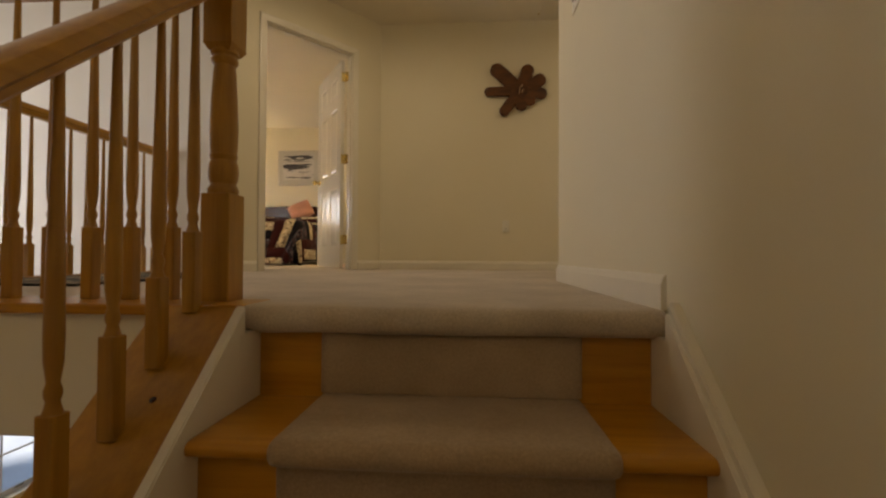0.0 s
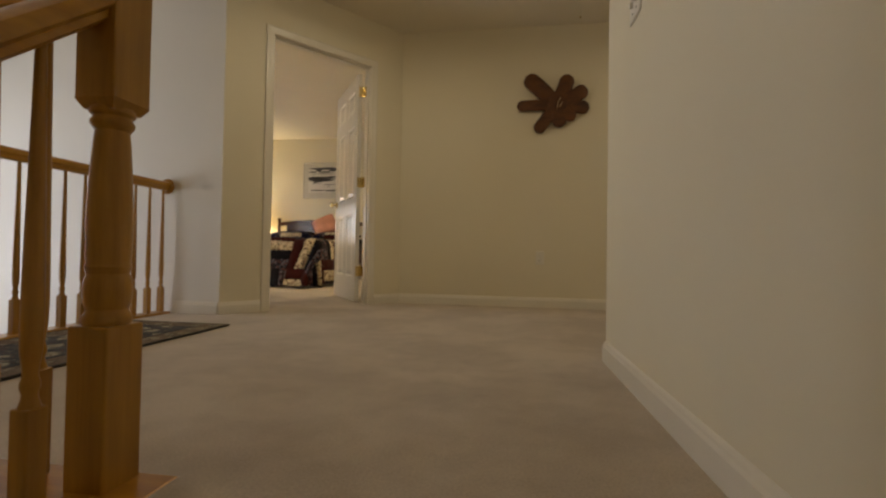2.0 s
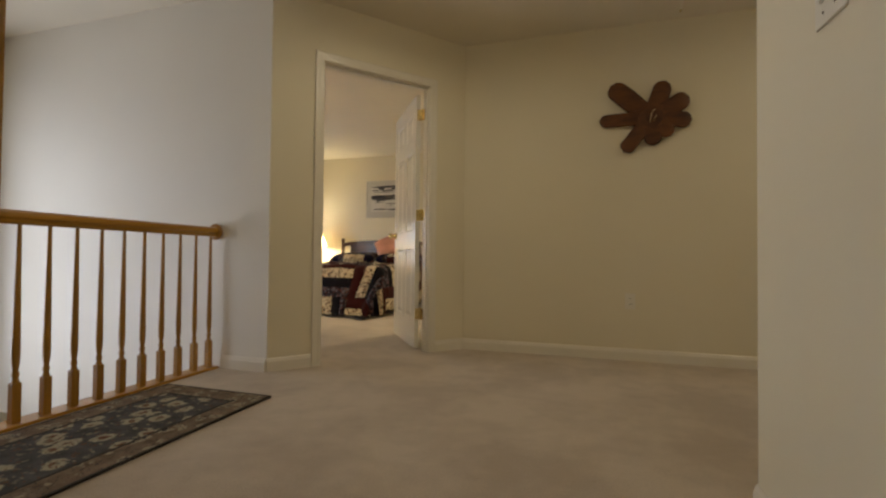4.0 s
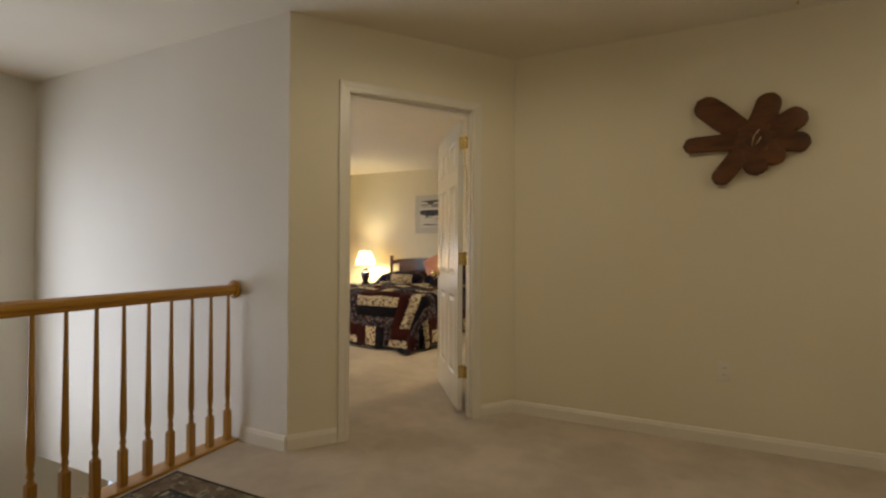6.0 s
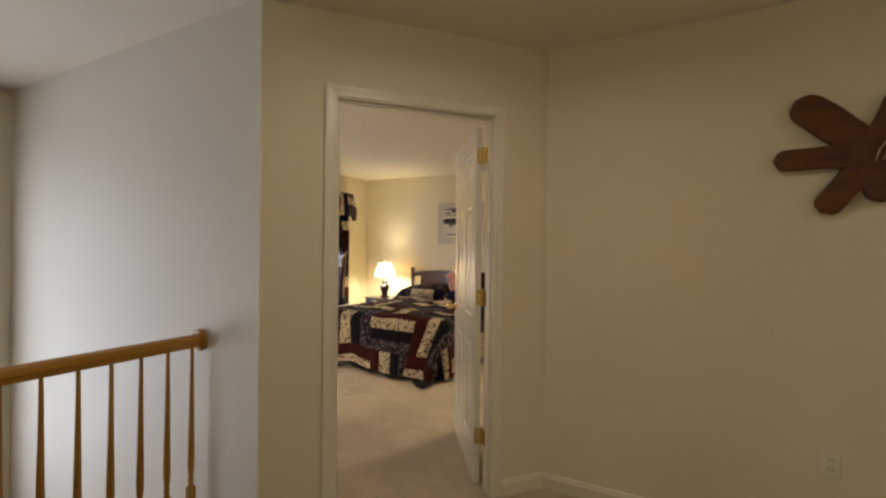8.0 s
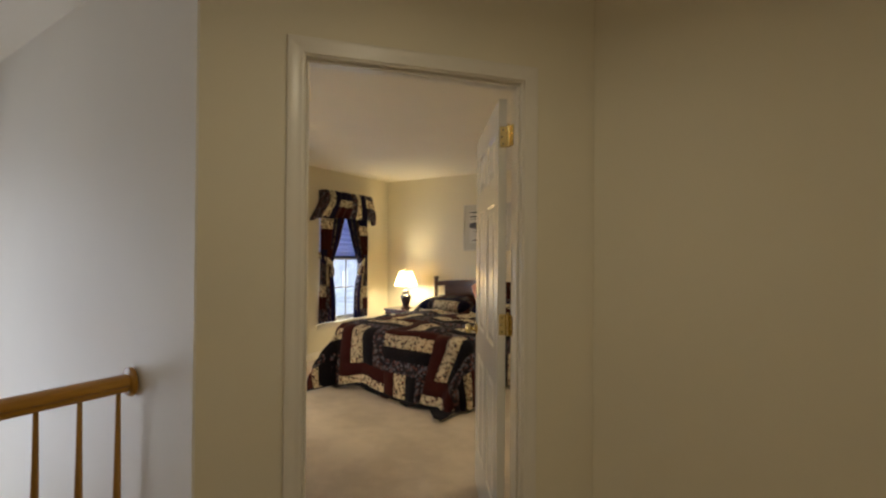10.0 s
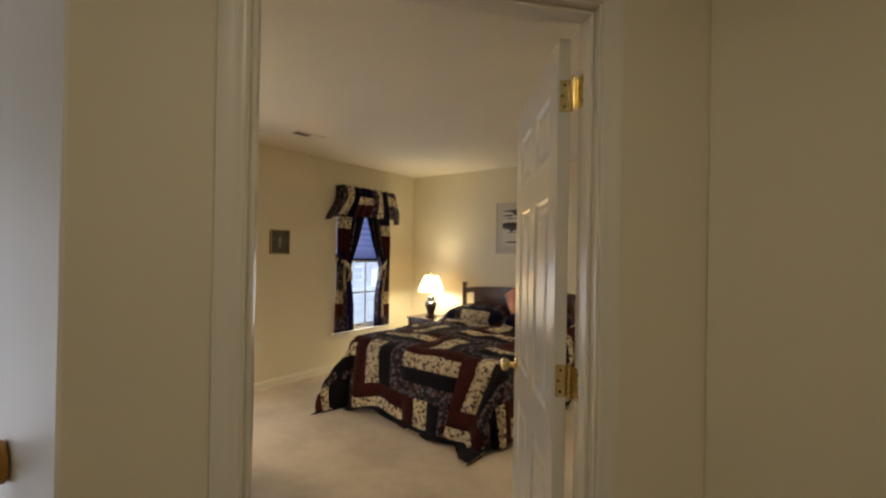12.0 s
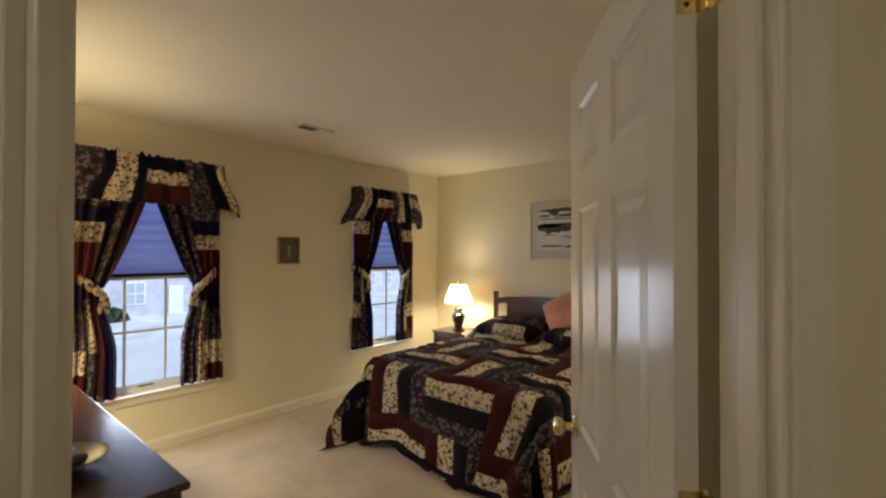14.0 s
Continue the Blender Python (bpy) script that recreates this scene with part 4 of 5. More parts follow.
# ---- bedroom furniture and pictures ----
def nightstand(m):
    ob = thing("nightstand", "dark cherry nightstand with a drawer beside the bed", "nightstand", m)
    w, d, h = 0.52, 0.42, 0.585
    part("top", boxed(-w / 2 - 0.015, w / 2 + 0.015, -d / 2 - 0.015, d / 2, h - 0.022, h, 0.006, 2), DARKW, ob)
    for x in (-w / 2 + 0.022, w / 2 - 0.022):
        for y in (-d / 2 + 0.022, d / 2 - 0.022):
            part("leg", boxed(x - 0.022, x + 0.022, y - 0.022, y + 0.022, 0, h - 0.022, 0.003), DARKW, ob)
    part("case", boxed(-w / 2 + 0.01, w / 2 - 0.01, -d / 2 + 0.02, d / 2 - 0.01, h - 0.20, h - 0.022), DARKW, ob)
    part("shelf", boxed(-w / 2 + 0.02, w / 2 - 0.02, -d / 2 + 0.02, d / 2 - 0.01, 0.13, 0.15, 0.002), DARKW, ob)
    dr = part("drawer", boxed(-w / 2 + 0.05, w / 2 - 0.05, -d / 2 + 0.002, -d / 2 + 0.024, h - 0.185, h - 0.04, 0.004, 2), DARKW, ob)
    bm = bmesh.new()
    lathe(bm, [(0.006, 0), (0.006, 0.012), (0.015, 0.02), (0.013, 0.028), (0.003, 0.031)], 16, pose(0, -d / 2 + 0.002, h - 0.112, 90))
    part("knob", bm, BRASS, dr, "", "auto")
    return ob


nightstand(pose(-4.11, 7.75, 0))

SHADEGLOW = translucent("cream_lampshade_cloth", (0.72, 0.60, 0.40))
JAR = plain("dark_glazed_ceramic", (0.030, 0.022, 0.024), 0.12, var=0.2, scale=14, relief=0.02, coat=0.6)
JARBAND = plain("pale_glazed_ceramic", (0.35, 0.33, 0.30), 0.2, var=0.1, relief=0)


def table_lamp(label, m):
    ob = thing("table_lamp", label, "table lamp", m)
    bm = bmesh.new()
    lathe(bm, [(0.070, 0.0), (0.072, 0.010), (0.060, 0.018), (0.050, 0.026), (0.046, 0.030)], 28)
    part("foot", bm, DARKW, ob, "dark wooden foot", "auto")
    bm = bmesh.new()
    lathe(bm, [(0.044, 0.030), (0.046, 0.045), (0.058, 0.085), (0.074, 0.130), (0.080, 0.160), (0.074, 0.182), (0.056, 0.196), (0.045, 0.202)], 32)
    part("jar", bm, JAR, ob, "dark glazed ginger jar", "auto")
    bm = bmesh.new()
    lathe(bm, [(0.044, 0.202), (0.046, 0.206), (0.044, 0.226), (0.042, 0.230)], 28)
    part("collar", bm, JARBAND, ob, "pale ceramic collar", "auto")
    bm = bmesh.new()
    lathe(bm, [(0.048, 0.230), (0.050, 0.238), (0.044, 0.252), (0.020, 0.262), (0.010, 0.268), (0.010, 0.330)], 24)
    part("lid", bm, JAR, ob, "", "auto")
    bm = bmesh.new()
    seg = 40
    rings = []
    for r, z in ((0.160, 0.318), (0.160, 0.324), (0.137, 0.400), (0.092, 0.520), (0.092, 0.526)):
        rings.append([Vector((r * (1 + 0.006 * (i % 2)) * math.cos(2 * math.pi * i / seg), r * (1 + 0.006 * (i % 2)) * math.sin(2 * math.pi * i / seg), z)) for i in range(seg)])
    ring_skin(bm, rings, caps=False)
    sh = part("shade", bm, SHADEGLOW, ob, "cream pleated cloth shade", True)
    bm = bmesh.new()
    lathe(bm, [(0.004, 0.50), (0.012, 0.535), (0.014, 0.548), (0.003, 0.565)], 16)
    part("finial", bm, BRASS, ob, "", "auto")
    bm = bmesh.new()
    lathe(bm, [(0.012, 0.335), (0.014, 0.36), (0.026, 0.395), (0.028, 0.415), (0.020, 0.438), (0.004, 0.446)], 20)
    b = part("bulb", bm, glow("lit_bulb", (1.0, 0.78, 0.45), 8.0), ob, "lit bulb", True)
    b.visible_shadow = False
    return ob


table_lamp("lit table lamp with a dark ginger-jar base on the nightstand", pose(-4.15, 7.73, 0.585))

# dresser, bowl and lamp on the foyer side of the bedroom
DZ = 0.765


def dresser(m):
    ob = thing("dresser", "long dark cherry dresser with a polished top", "dresser", m)
    L, d = 1.62, 0.50
    part("top", boxed(-L / 2 - 0.02, L / 2 + 0.02, -d / 2, d / 2 + 0.02, DZ - 0.026, DZ, 0.007, 3), DARKW, ob)
    part("case", boxed(-L / 2, L / 2, -d / 2, d / 2, 0.09, DZ - 0.026, 0.003), DARKW, ob)
    part("plinth", boxed(-L / 2 + 0.01, L / 2 - 0.01, -d / 2 + 0.01, d / 2 - 0.02, 0, 0.09, 0.003), DARKW, ob)
    for i in range(3):
        for j in range(3):
            x0 = -L / 2 + 0.03 + i * (L - 0.06) / 3
            z0 = 0.115 + j * 0.205
            dr = part("drawer", boxed(x0 + 0.006, x0 + (L - 0.06) / 3 - 0.006, d / 2 - 0.002, d / 2 + 0.014, z0, z0 + 0.190, 0.004, 2), DARKW, ob)
            for k in (0.13, 0.39):
                bm = bmesh.new()
                lathe(bm, [(0.006, 0), (0.006, 0.012), (0.015, 0.02), (0.013, 0.028), (0.003, 0.031)], 14, pose(x0 + k, d / 2 + 0.014, z0 + 0.095, -90))
                part("knob", bm, BRASS, dr, "", "auto")
    return ob


dresser(pose(-3.275, 3.965, 0))
bm = bmesh.new()
lathe(bm, [(0.05, 0.0), (0.055, 0.006), (0.075, 0.012), (0.125, 0.034), (0.150, 0.046), (0.152, 0.050), (0.147, 0.050), (0.120, 0.038), (0.070, 0.017), (0.002, 0.014)], 40)
BOWL = plain("dark_glazed_dish", (0.035, 0.028, 0.022), 0.45, var=0.4, scale=9, relief=0.05, coat=0.1)
dish = tagged(part("dish", bm, BOWL, None, "", "auto"), "dark glazed shallow dish on the dresser", "dish")
dish.matrix_basis = pose(-2.83, 3.99, DZ) @ Matrix.Scale(0.82, 4)
GOLD = plain("antique_gold", (0.42, 0.31, 0.13), 0.4, 1.0, var=0.2, scale=20, relief=0.1)
for i, (dx, dy, r) in enumerate(((0.02, -0.03, 0.030), (-0.045, 0.02, 0.027), (0.035, 0.045, 0.025), (-0.02, -0.055, 0.022))):
    bm = bmesh.new()
    bmesh.ops.create_icosphere(bm, subdivisions=3, radius=r)
    for v in bm.verts:
        v.co *= 1 + 0.12 * noise.noise(v.co * 45 + Vector((i, 0, 0)))
        v.co.z *= 0.8
    tagged(part("potpourri_ball", bm, JARBAND if i % 2 else BOWL, None, "", True), "small pale decorative ball lying in the dish", "ornament", "balls in the dish").matrix_basis = pose(-2.83 + dx * 0.8, 3.99 + dy * 0.8, DZ + 0.014 + r * 0.8)
table_lamp("lit table lamp with a dark ginger-jar base on the dresser", pose(-4.00, 3.90, DZ))


def print_mat(name, ground, ink, mid, scale, stretch):
    m, n, l, p = node_mat(name)
    c = coords(n, l, stretch)
    t = tex(n, l, c, scale, 5, rough=0.6)
    r = ramp(n, [(0.30, ink), (0.36, mid), (0.42, ground), (0.66, shade(ground, 1.08)), (0.76, mid)])
    l.new(t.outputs[0], r.inputs[0])
    l.new(r.outputs[0], p.inputs["Base Color"])
    p.inputs["Roughness"].default_value = 0.5
    return m


PEWTER = plain("pewter_frame", (0.60, 0.57, 0.51), 0.4, 0.15, var=0.1, relief=0.05)
MATBOARD = plain("grey_mat_board", (0.56, 0.54, 0.48), 0.8, var=0.04, relief=0.05)
PAPER = print_mat("black_and_white_print", (0.62, 0.60, 0.55), (0.035, 0.034, 0.032), (0.25, 0.24, 0.22), 3.2, (1.1, 1, 3.2))
pic = thing("framed_picture", "framed black and white landscape print with a grey mat", "picture", pose(-3.01, YB - 0.001, 1.72))
W, H = 0.375, 0.315
for name, b in (("frame_side", (-W, -W + 0.014, -H, H)), ("frame_side", (W - 0.014, W, -H, H)), ("frame_top", (-W + 0.014, W - 0.014, H - 0.014, H)), ("frame_bottom", (-W + 0.014, W - 0.014, -H, -H + 0.014))):
    part(name, boxed(b[0], b[1], -0.024, 0, b[2], b[3], 0.002), PEWTER, pic)
part("mat_board", boxed(-W + 0.014, W - 0.014, -0.012, -0.002, -H + 0.014, H - 0.014), MATBOARD, pic)
part("print", boxed(-0.285, 0.285, -0.0145, -0.0125, -0.215, 0.232), PAPER, pic)
# dark shapes of the print: a long bank and a boat-like mass
INK = plain("print_ink", (0.060, 0.060, 0.066), 0.5, var=0.3, scale=20, relief=0)
for cx, cz, w, h, sd in ((0.0, 0.208, 0.30, 0.017, 1), (-0.09, 0.178, 0.06, 0.028, 3), (0.17, 0.182, 0.08, 0.022, 5), (-0.02, 0.116, 0.27, 0.006, 7), (-0.06, 0.020, 0.24, 0.052, 9), (-0.16, 0.046, 0.14, 0.022, 11), (-0.11, -0.172, 0.15, 0.010, 13), (0.13, -0.178, 0.11, 0.013, 15), (0.14, 0.060, 0.09, 0.016, 17), (-0.20, 0.150, 0.07, 0.012, 19), (0.05, 0.150, 0.10, 0.014, 21), (0.10, -0.075, 0.12, 0.006, 23), (-0.14, -0.055, 0.08, 0.005, 25)):
    bm = bmesh.new()
    pts = []
    for i in range(72):
        a = 2 * math.pi * i / 72
        ca, sa = math.cos(a), math.sin(a)
        k = 1 + 0.30 * noise.noise(Vector((ca * 1.5 + sd, sa * 1.5, sd))) + 0.35 * noise.noise(Vector((ca * 5 + sd, sa * 5, sd))) + 0.40 * noise.noise(Vector((ca * 13 + sd, sa * 13, sd)))
        pts.append((cx + w * ca * k, cz + h * sa * k))
    lo = [bm.verts.new((max(-0.283, min(0.283, x)), -0.0146, z)) for x, z in pts]
    hi = [bm.verts.new((v.co.x, -0.0152, v.co.z)) for v in lo]
    bm.faces.new(hi)
    for i in range(72):
        bm.faces.new((lo[i], lo[(i + 1) % 72], hi[(i + 1) % 72], hi[i]))
    part("ink_shape", bm, INK, pic)

DARKPAPER = plain("dark_olive_paper", (0.085, 0.075, 0.055), 0.6, var=0.25, scale=14, relief=0.05)
CREAMINK = plain("pale_cross_ink", (0.30, 0.27, 0.20), 0.6, var=0.1, relief=0)
pf = thing("small_framed_picture", "small dark picture in a thin gold frame between the windows", "picture", pose(XW + 0.001, 5.915, 1.492, 0, 0, 90))
W, H = 0.11, 0.125
for b in ((-W, -W + 0.010, -H, H), (W - 0.010, W, -H, H), (-W + 0.010, W - 0.010, H - 0.010, H), (-W + 0.010, W - 0.010, -H, -H + 0.010)):
    part("frame_strip", boxed(b[0], b[1], -0.026, 0, b[2], b[3], 0.002), GOLD, pf)
part("picture_panel", boxed(-W + 0.010, W - 0.010, -0.012, -0.002, -H + 0.010, H - 0.010), DARKPAPER, pf)
bm = bmesh.new()
box(bm, -0.010, 0.010, -0.0145, -0.0122, -0.055, 0.050, 0.001)
box(bm, -0.022, 0.022, -0.0144, -0.0122, 0.012, 0.030, 0.001)
part("pale_shape", bm, CREAMINK, pf)


# ---- outlets, switch, vent, hatch ----
def outlet(label, m):
    ob = thing("outlet", label, "outlet", m, "wall outlets")
    part("cover_plate", boxed(-0.035, 0.035, -0.006, 0, -0.057, 0.057, 0.003, 2), PLASTIC, ob)
    for z in (-0.021, 0.021):
        r = part("receptacle", boxed(-0.017, 0.017, -0.0085, -0.005, z - 0.014, z + 0.014, 0.004, 2), PLASTIC, ob)
        for x in (-0.006, 0.006):
            part("slot", boxed(x - 0.0012, x + 0.0012, -0.0090, -0.0084, z - 0.003, z + 0.006), SLOT, r)
    return ob


outlet("ivory double outlet low on the hall wall", pose(0.465, YF - 0.0002, 0.428))
outlet("ivory double outlet low on the bedroom wall", pose(XW + 0.0002, 5.70, 0.43, 0, 0, 90))
sw = thing("light_switch", "white double light switch plate on the stair wall", "light switch", pose(XR - 0.0002, 2.215, 1.290, 0, 0, -90))
part("cover_plate", boxed(-0.058, 0.058, -0.006, 0, -0.057, 0.057, 0.003, 2), PLASTIC, sw)
for x in (-0.023, 0.023):
    part("toggle", boxed(x - 0.005, x + 0.005, -0.016, -0.005, -0.010, 0.012, 0.002), PLASTIC, sw)
    for z in (-0.030, 0.030):
        part("screw", boxed(x - 0.003, x + 0.003, -0.0072, -0.0055, z - 0.003, z + 0.003, 0.001), STEEL, sw)
vent = thing("ceiling_vent", "white louvred ceiling vent near the window wall", "vent", pose(-4.03, 5.72, CEIL))
# slats and backing are coloured dark for the shade inside the vent
VD = plain("shaded_grey_louvre", (0.16, 0.13, 0.10), 0.6, var=0.1, relief=0)
VM = plain("white_enamel", (0.74, 0.70, 0.60), 0.4, var=0.03, relief=0)
for b in ((-0.062, -0.045, -0.15, 0.15), (0.045, 0.062, -0.15, 0.15), (-0.045, 0.045, -0.15, -0.136), (-0.045, 0.045, 0.010, 0.15)):
    part("frame_strip", boxed(b[0], b[1], b[2], b[3], -0.012, -0.0005, 0.003), VM, vent)
part("backing", boxed(-0.045, 0.045, -0.136, 0.010, -0.002, -0.0006), SLOT, vent)
for i in range(6):
    bm = bmesh.new()
    box(bm, -0.0008, 0.0008, -0.136, 0.010, -0.006, 0.006, 0, 1, pose(-0.037 + i * 0.015, 0, -0.008, 0, 40, 0))
    part("slat", bm, VD, vent)
hatch = thing("pull_cord", "short pale pull cord hanging from the ceiling", "pull cord", pose(0.76, 4.34, CEIL))
bm = bmesh.new()
lathe(bm, [(0.0025, -0.075), (0.0022, 0.0)], 8, pose(0, 0, 0, 0, 12))
part("cord", bm, PLASTIC, hatch)
bm = bmesh.new()
lathe(bm, [(0.002, -0.092), (0.006, -0.088), (0.007, -0.080), (0.003, -0.072)], 10, pose(0, 0, 0, 0, 12))
part("bead", bm, BRASS, hatch, "", True)
# flush fixture with a glowing bowl, only used out of view
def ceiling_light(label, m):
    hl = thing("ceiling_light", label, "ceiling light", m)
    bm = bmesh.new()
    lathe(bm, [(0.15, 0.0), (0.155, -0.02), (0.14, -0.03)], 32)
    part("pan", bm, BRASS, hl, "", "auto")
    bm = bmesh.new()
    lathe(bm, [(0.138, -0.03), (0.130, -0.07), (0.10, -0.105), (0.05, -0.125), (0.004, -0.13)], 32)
    g = part("glass_bowl", bm, BOWLGLOW, hl, "glowing bowl of an unseen ceiling light", True)
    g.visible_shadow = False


BOWLGLOW = glow("unseen_fixture_glow", (1.0, 0.82, 0.55), 2.5)
# added fixture for the landing fill, never in view
ceiling_light("added flush ceiling light over the landing, out of view", pose(-0.55, 3.25, CEIL))
# fixture assumed for the unseen hall light
ceiling_light("assumed flush ceiling light, out of view, in the hall round the corner", pose(1.75, 3.60, CEIL))
# added fixture for the bedroom fill, never in view
ceiling_light("added flush ceiling light in the bedroom, out of view", pose(-1.15, 6.5, CEIL))
# unseen lantern, added to hold the stair fill bulb
lan = thing("foyer_lantern", "added brass lantern, out of view, that lights the stairs", "pendant light", pose(-0.95, -1.15, 1.62))
bm = bmesh.new()
lathe(bm, [(0.008, 0.22), (0.006, CEIL - 1.62)], 10)
part("stem", bm, BRASS, lan)
bm = bmesh.new()
lathe(bm, [(0.06, CEIL - 1.66), (0.065, CEIL - 1.63), (0.05, CEIL - 1.62)], 20)
part("canopy", bm, BRASS, lan)
for a in range(4):
    x, y = 0.13 * math.cos(a * math.pi / 2 + 0.8), 0.13 * math.sin(a * math.pi / 2 + 0.8)
    part("lantern_bar", boxed(x - 0.006, x + 0.006, y - 0.006, y + 0.006, -0.16, 0.16, 0.001), BRASS, lan)
for z in (-0.16, 0.16):
    bm = bmesh.new()
    lathe(bm, [(0.10, z - 0.006), (0.14, z - 0.006), (0.14, z + 0.006), (0.05, z + 0.012 + (0.06 if z > 0 else 0))], 20)
    part("lantern_ring", bm, BRASS, lan).visible_shadow = False

# ---- landing: rug and carved wall flower ----
def rug_mat(name, ground, blossom, accent, scale, size):
    """Knotted wool: uneven blossoms with darker hearts and small sprigs on a dark ground."""
    m, n, l, p = node_mat(name)
    c = coords(n, l)
    wob = tex(n, l, c, scale * 2.4, 3)
    mixv = n.new("ShaderNodeMix")
    mixv.data_type = "VECTOR"
    mixv.inputs[0].default_value = 0.06
    l.new(c.outputs[0], mixv.inputs[4])
    l.new(wob.outputs["Color"], mixv.inputs[5])
    tone = tex(n, l, c, 18, 4)
    r = ramp(n, [(0.3, shade(ground, 0.7)), (0.7, shade(ground, 1.4))])
    l.new(tone.outputs[0], r.inputs[0])
    col = r.outputs[0]
    for k, radius, ink in ((1.0, size, blossom), (1.0, size * 0.42, accent), (2.7, size * 0.62, shade(blossom, 0.6)), (3.6, size * 0.5, accent)):
        v = n.new("ShaderNodeTexVoronoi")
        v.inputs["Scale"].default_value = scale * k
        l.new(mixv.outputs[1], v.inputs["Vector"])
        mask = ramp(n, [(radius, (1, 1, 1)), (radius + 0.06, (0, 0, 0))])
        l.new(v.outputs["Distance"], mask.inputs[0])
        mx = n.new("ShaderNodeMix")
        mx.data_type = "RGBA"
        l.new(mask.outputs[0], mx.inputs[0])
        l.new(col, mx.inputs[6])
        mx.inputs[7].default_value = (*ink, 1)
        col = mx.outputs[2]
    fleck = tex(n, l, c, 240, 3)
    r2 = ramp(n, [(0.2, (0.6, 0.6, 0.6)), (0.8, (1.15, 1.15, 1.15))])
    l.new(fleck.outputs[0], r2.inputs[0])
    mx = n.new("ShaderNodeMix")
    mx.data_type, mx.blend_type = "RGBA", "MULTIPLY"
    mx.inputs[0].default_value = 1.0
    l.new(col, mx.inputs[6])
    l.new(r2.outputs[0], mx.inputs[7])
    l.new(mx.outputs[2], p.inputs["Base Color"])
    p.inputs["Roughness"].default_value = 0.95
    p.inputs["Specular IOR Level"].default_value = 0.1
    bump(n, l, fleck.outputs[0], 0.5, 0.004, p)
    return m


RUG = rug_mat("persian_rug_wool", (0.085, 0.083, 0.080), (0.42, 0.38, 0.27), (0.17, 0.085, 0.05), 10.5, 0.37)
RUGB = rug_mat("rug_border_wool", (0.200, 0.145, 0.098), (0.38, 0.33, 0.23), (0.040, 0.040, 0.050), 17.0, 0.36)
RUGE = plain("rug_dark_binding", (0.022, 0.017, 0.014), 0.9, var=0.2, scale=40, relief=0.3)
rug = thing("rug", "dark brown and charcoal floral persian-style rug beside the landing railing", "rug", pose(-1.75, 2.46, 0.001))
W, L = 0.34, 0.60
E1, E2, E3 = 0.012, 0.125, 0.140          # binding, border, dark guard stripe
part("field", boxed(-W + E3, W - E3, -L + E3, L - E3, 0, 0.0100, 0.002), RUG, rug, "charcoal field with large olive-cream blossoms")
for name, lo, hi, z, mat, text in (("guard_stripe", E2, E3, 0.0094, RUGE, "narrow dark guard stripe"), ("border", E1, E2, 0.0098, RUGB, "brown floral border"), ("binding", 0.0, E1, 0.0105, RUGE, "dark bound edge")):
    for b in ((-W + lo, -W + hi, -L + lo, L - lo), (W - hi, W - lo, -L + lo, L - lo), (-W + hi, W - hi, -L + lo, -L + hi), (-W + hi, W - hi, L - hi, L - lo)):
        part(name, boxed(b[0], b[1], b[2], b[3], 0, z, 0.002), mat, rug, text)

flower = thing("carved_flower", "dark red polished wooden flower carving on the wall", "wall carving", pose(0.60, YF - 0.001, 1.758))


def petal(angle, length, w0, w1, lift, seed):
    """A thick rounded lobe from the centre outwards, in the wall's plane (x right, z up), bulging to -y."""
    bm = bmesh.new()
    nu, nv = 22, 10
    rings = []
    for i in range(nu + 1):
        t = i / nu
        s = t * length
        e = w1 / length
        prof = math.sqrt(max(0.0, 1 - ((t - 1 + e) / e) ** 2)) if t > 1 - e else 1.0
        w = (w0 + (w1 - w0) * smooth01(t / 0.6)) * max(prof, 0.05)
        th = (0.012 + 0.007 * math.sin(math.pi * t)) * max(prof, 0.15) ** 0.5
        ring = []
        for j in range(nv * 2):
            a = 2 * math.pi * j / (nv * 2)
            ca, sa = math.cos(a), math.sin(a)
            x = w * math.copysign(abs(ca) ** 0.62, ca) * (1 + 0.10 * noise.noise(Vector((t * 2.5, 2.0 * ca, seed))))
            bed = 0.55 * math.exp(-(ca / 0.55) ** 2) * smooth01(t / 0.25) * (1 - smooth01((t - 0.55) / 0.35)) * (1.5 if seed == 0 else 0.7)
            y = -0.018 - lift * t - th * math.copysign(abs(sa) ** 0.6, sa) * (1 - (bed if sa > 0 else 0)) + 0.003 * noise.noise(Vector((t * 6, ca * 3, seed + 3)))
            ring.append(Vector((x, min(y, -0.0005), s)))
        rings.append(ring)
    ring_skin(bm, rings)
    bmesh.ops.transform(bm, matrix=Matrix.Rotation(angle, 4, "Y"), verts=bm.verts)
    return bm


# lobes: clockwise angle from up, length, half-width near the centre, half-width at the lobe
for k, (ang, ln, w0, w1) in enumerate(((-48, 0.372, 0.066, 0.070), (-92, 0.352, 0.064, 0.047), (-143, 0.306, 0.066, 0.052), (176, 0.208, 0.075, 0.060), (136, 0.196, 0.075, 0.056), (100, 0.264, 0.060, 0.058), (63, 0.272, 0.058, 0.064), (20, 0.266, 0.062, 0.062))):
    part("petal", petal(radians(ang), ln, w0, w1, 0.012, k), CARVED, flower, "", True)
bm = bmesh.new()
lathe(bm, [(0.095, 0.0), (0.100, 0.010), (0.088, 0.030), (0.060, 0.038), (0.035, 0.030), (0.015, 0.022), (0.002, 0.022)], 30, pose(0, -0.001, 0, 90))
part("heart", bm, CARVED, flower, "", "auto")
STAMEN = plain("pale_stamen_wood", (0.62, 0.46, 0.26), 0.4, relief=0.05)
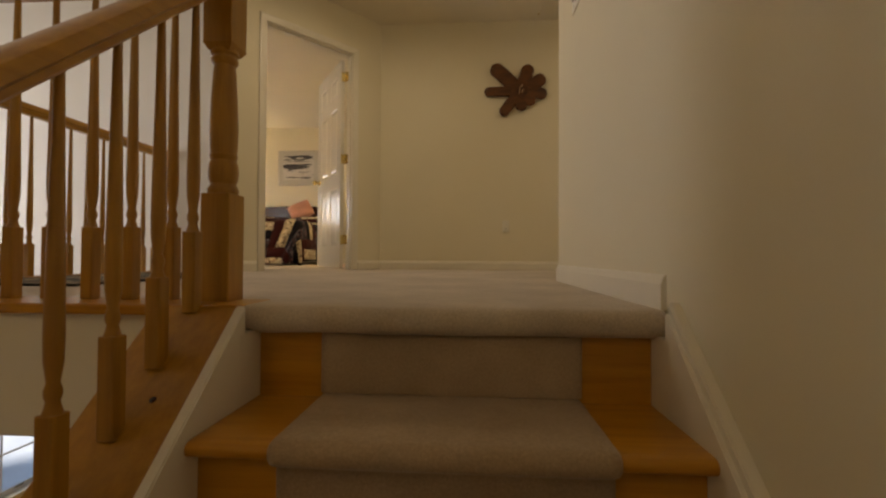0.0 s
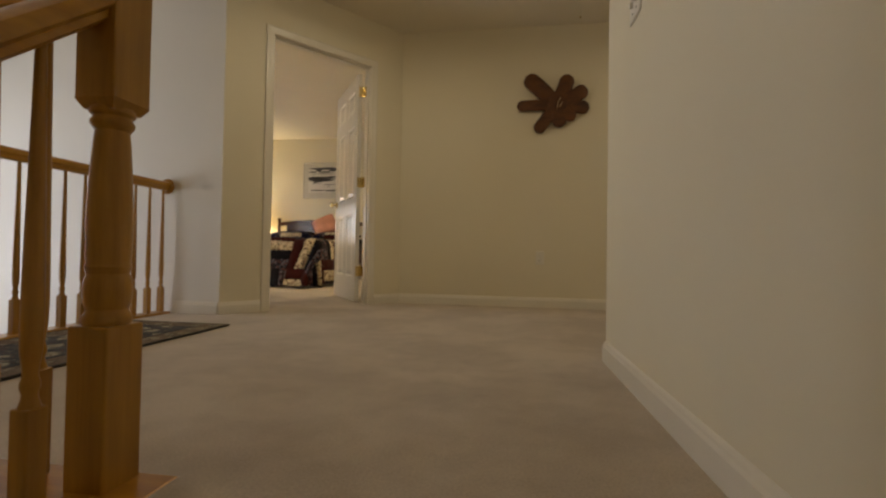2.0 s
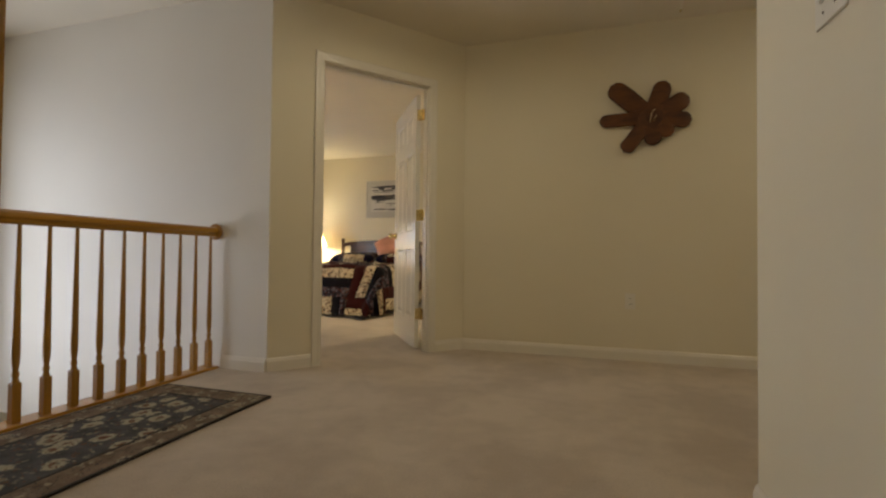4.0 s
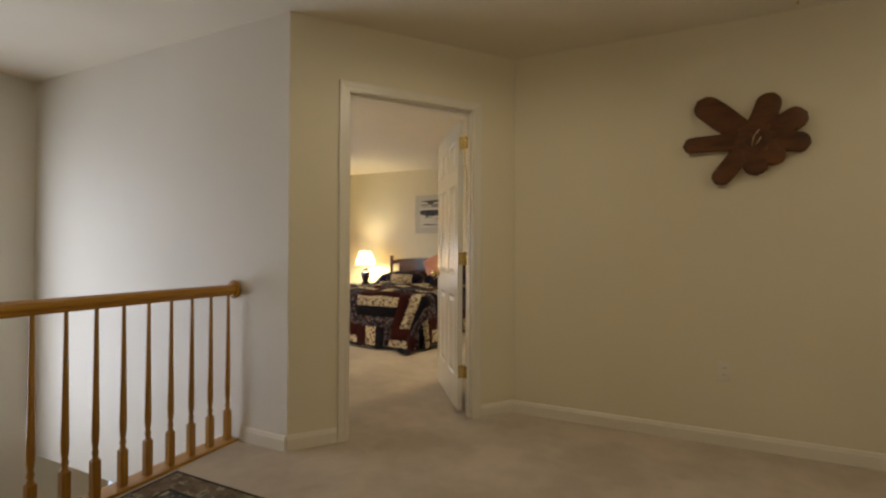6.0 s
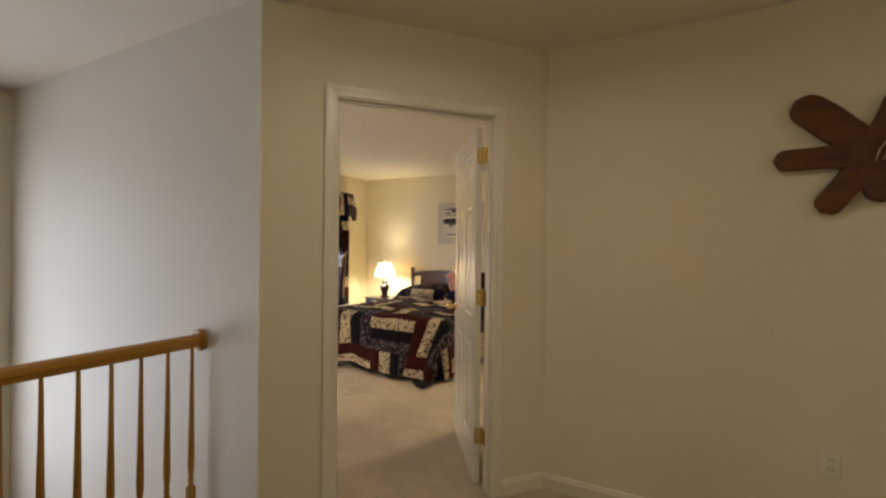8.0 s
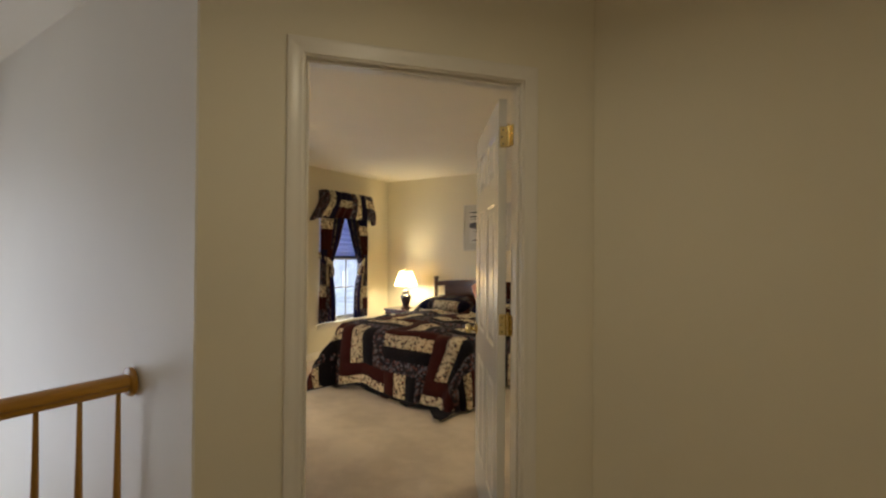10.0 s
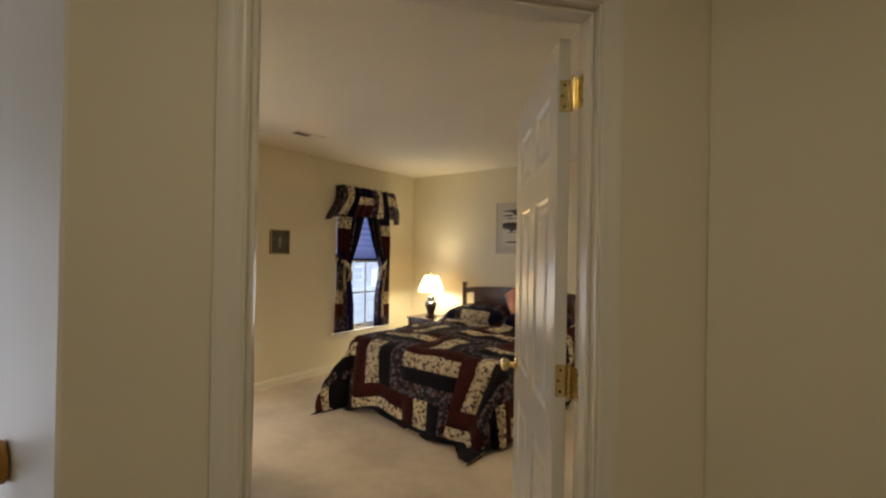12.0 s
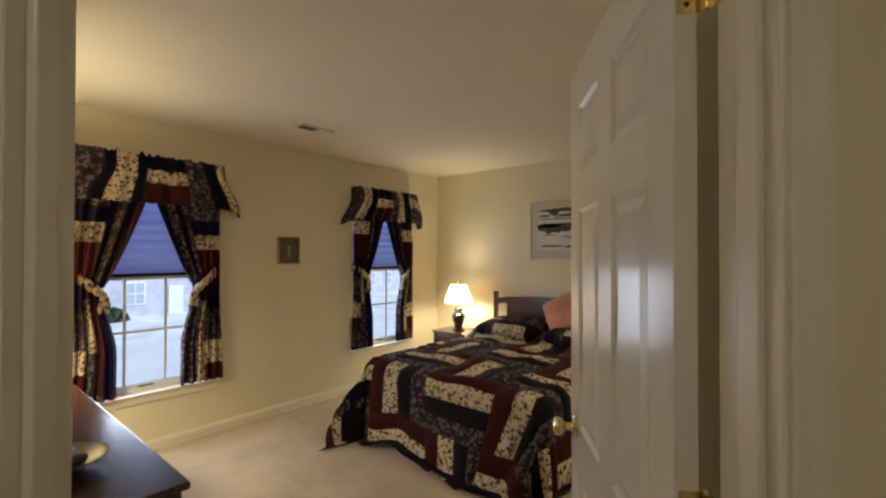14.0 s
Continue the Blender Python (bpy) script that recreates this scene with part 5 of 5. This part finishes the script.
for a, b in (((-0.010, -0.035, -0.040), (-0.004, -0.062, 0.010)), ((-0.004, -0.062, 0.010), (0.018, -0.070, 0.042)), ((0.012, -0.040, -0.030), (0.030, -0.058, 0.004))):
    a, b = Vector(a), Vector(b)
    bm = bmesh.new()
    lathe(bm, [(0.0026, 0), (0.0030, (b - a).length)], 8, Matrix.Translation(a) @ (b - a).to_track_quat("Z", "Y").to_matrix().to_4x4())
    part("stamen", bm, STAMEN, flower, "pale thin stamen", True)

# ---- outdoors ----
# lawn, concrete, brick and panes carry the bluish daylight glare in their colour
GROUND = plain("glare_pale_lawn", (0.60, 0.67, 0.76), 0.95, var=0.2, scale=0.6, fine=6, relief=0.3, dist=0.02)
ROAD = plain("glare_pale_concrete", (0.62, 0.67, 0.75), 0.9, var=0.08, scale=0.5, fine=20, relief=0.2)
BRICKM = plain("glare_pale_brick", (0.52, 0.56, 0.66), 0.9, var=0.15, scale=1.5, fine=12, relief=0.2)
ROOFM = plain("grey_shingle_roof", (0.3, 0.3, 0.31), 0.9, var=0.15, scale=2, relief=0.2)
PANE = plain("glare_pale_pane", (0.44, 0.50, 0.60), 0.1, relief=0)
BUSHM = plain("evergreen_leaves", (0.05, 0.075, 0.05), 0.8, var=0.3, scale=6, relief=0.2)
BARK = plain("grey_bark", (0.16, 0.13, 0.11), 0.9, var=0.2, scale=8, relief=0.4)
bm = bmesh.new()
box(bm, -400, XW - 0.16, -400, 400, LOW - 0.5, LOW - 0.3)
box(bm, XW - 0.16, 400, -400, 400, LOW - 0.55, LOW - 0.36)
structure("ground", bm, GROUND, "lawn round the house, coloured pale for daylight glare", "ground")
structure("road", boxed(-27, -19, -200, 200, LOW - 0.32, LOW - 0.29), ROAD, "street in front of the house, coloured pale for daylight glare", "road")
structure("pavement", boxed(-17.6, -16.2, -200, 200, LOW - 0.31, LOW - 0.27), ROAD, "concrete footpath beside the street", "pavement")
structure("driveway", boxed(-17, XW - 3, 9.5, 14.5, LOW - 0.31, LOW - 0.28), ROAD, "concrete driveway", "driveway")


def house(m):
    ob = thing("house", "two-storey brick house across the street, bleached bluish for glare", "house", m, "houses across the street")
    w, d, h, z = 11.0, 8.0, 5.6, 0.0
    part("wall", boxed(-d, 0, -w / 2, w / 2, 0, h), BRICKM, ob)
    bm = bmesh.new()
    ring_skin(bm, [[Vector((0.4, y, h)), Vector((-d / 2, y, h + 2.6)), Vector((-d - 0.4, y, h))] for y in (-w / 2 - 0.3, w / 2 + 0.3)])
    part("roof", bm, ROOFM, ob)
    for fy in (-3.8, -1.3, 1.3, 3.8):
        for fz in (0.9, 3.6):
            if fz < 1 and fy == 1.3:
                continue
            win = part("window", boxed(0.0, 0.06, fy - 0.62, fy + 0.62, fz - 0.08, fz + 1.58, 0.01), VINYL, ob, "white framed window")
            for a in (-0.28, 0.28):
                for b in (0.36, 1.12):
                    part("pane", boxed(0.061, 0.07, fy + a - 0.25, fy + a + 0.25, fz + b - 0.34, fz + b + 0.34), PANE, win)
    dr = part("door", boxed(0.0, 0.07, 0.8, 1.8, 0.0, 2.1, 0.01), VINYL, ob, "white front door")
    return ob


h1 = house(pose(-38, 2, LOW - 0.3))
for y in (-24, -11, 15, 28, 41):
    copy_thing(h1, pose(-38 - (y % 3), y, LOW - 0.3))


def shrub(m, size, seed):
    rng = random.Random(seed)
    ob = thing("shrub", "rounded dark evergreen shrub by the house", "shrub", m, "shrubs")
    bm = bmesh.new()
    for i in range(500):
        d = Vector((rng.gauss(0, 1), rng.gauss(0, 1), abs(rng.gauss(0, 1)) * 0.8)).normalized()
        p = d * size * rng.uniform(0.6, 1.0)
        t = Matrix.Translation(p) @ Euler((rng.uniform(0, 6), rng.uniform(0, 6), rng.uniform(0, 6))).to_matrix().to_4x4()
        q = size * 0.16
        bm.faces.new([bm.verts.new(t @ Vector(c)) for c in ((-q, -q * 0.4, 0), (q, -q * 0.4, 0), (q * 0.8, q * 0.5, 0.02), (-q * 0.7, q * 0.5, 0))])
    part("leaves", bm, BUSHM, ob)
    bm = bmesh.new()
    lathe(bm, [(0.10, -0.05), (0.05, size * 0.7)], 8)
    part("stem", bm, BARK, ob)
    return ob


for i, (x, y, s) in enumerate(((-36.3, 3.9, 0.9), (-36.2, 5.6, 0.7), (-36.4, 12.0, 0.9), (-36.2, 17.8, 1.0), (-36.0, -1.8, 0.8))):
    shrub(pose(x, y, LOW - 0.3), s, i)


def bare_tree(m, seed):
    rng = random.Random(seed)
    ob = thing("bare_tree", "leafless young street tree with thin branches", "tree", m, "street trees")
    bm = bmesh.new()

    def limb(p, d, ln, r, depth):
        q = p + d * ln
        side = d.orthogonal().normalized()
        up = d.cross(side)
        ring_skin(bm, [[c + (side * math.cos(a) + up * math.sin(a)) * rr for a in [k * math.pi / 3 for k in range(6)]] for c, rr in ((p, r), (q, r * 0.62))])
        if depth:
            for _ in range(4 if depth > 1 else 3):
                nd = (d + Vector((rng.uniform(-0.8, 0.8), rng.uniform(-0.8, 0.8), rng.uniform(-0.1, 0.6)))).normalized()
                limb(p + d * ln * rng.uniform(0.55, 1.0), nd, ln * rng.uniform(0.5, 0.75), r * 0.5, depth - 1)
    limb(Vector((0, 0, -0.1)), Vector((0, 0, 1)), 2.2, 0.10, 4)
    part("trunk", bm, BARK, ob)
    return ob


bare_tree(pose(-14.5, 12.5, LOW - 0.3), 4)
bare_tree(pose(-14.8, 1.5, LOW - 0.3), 8)
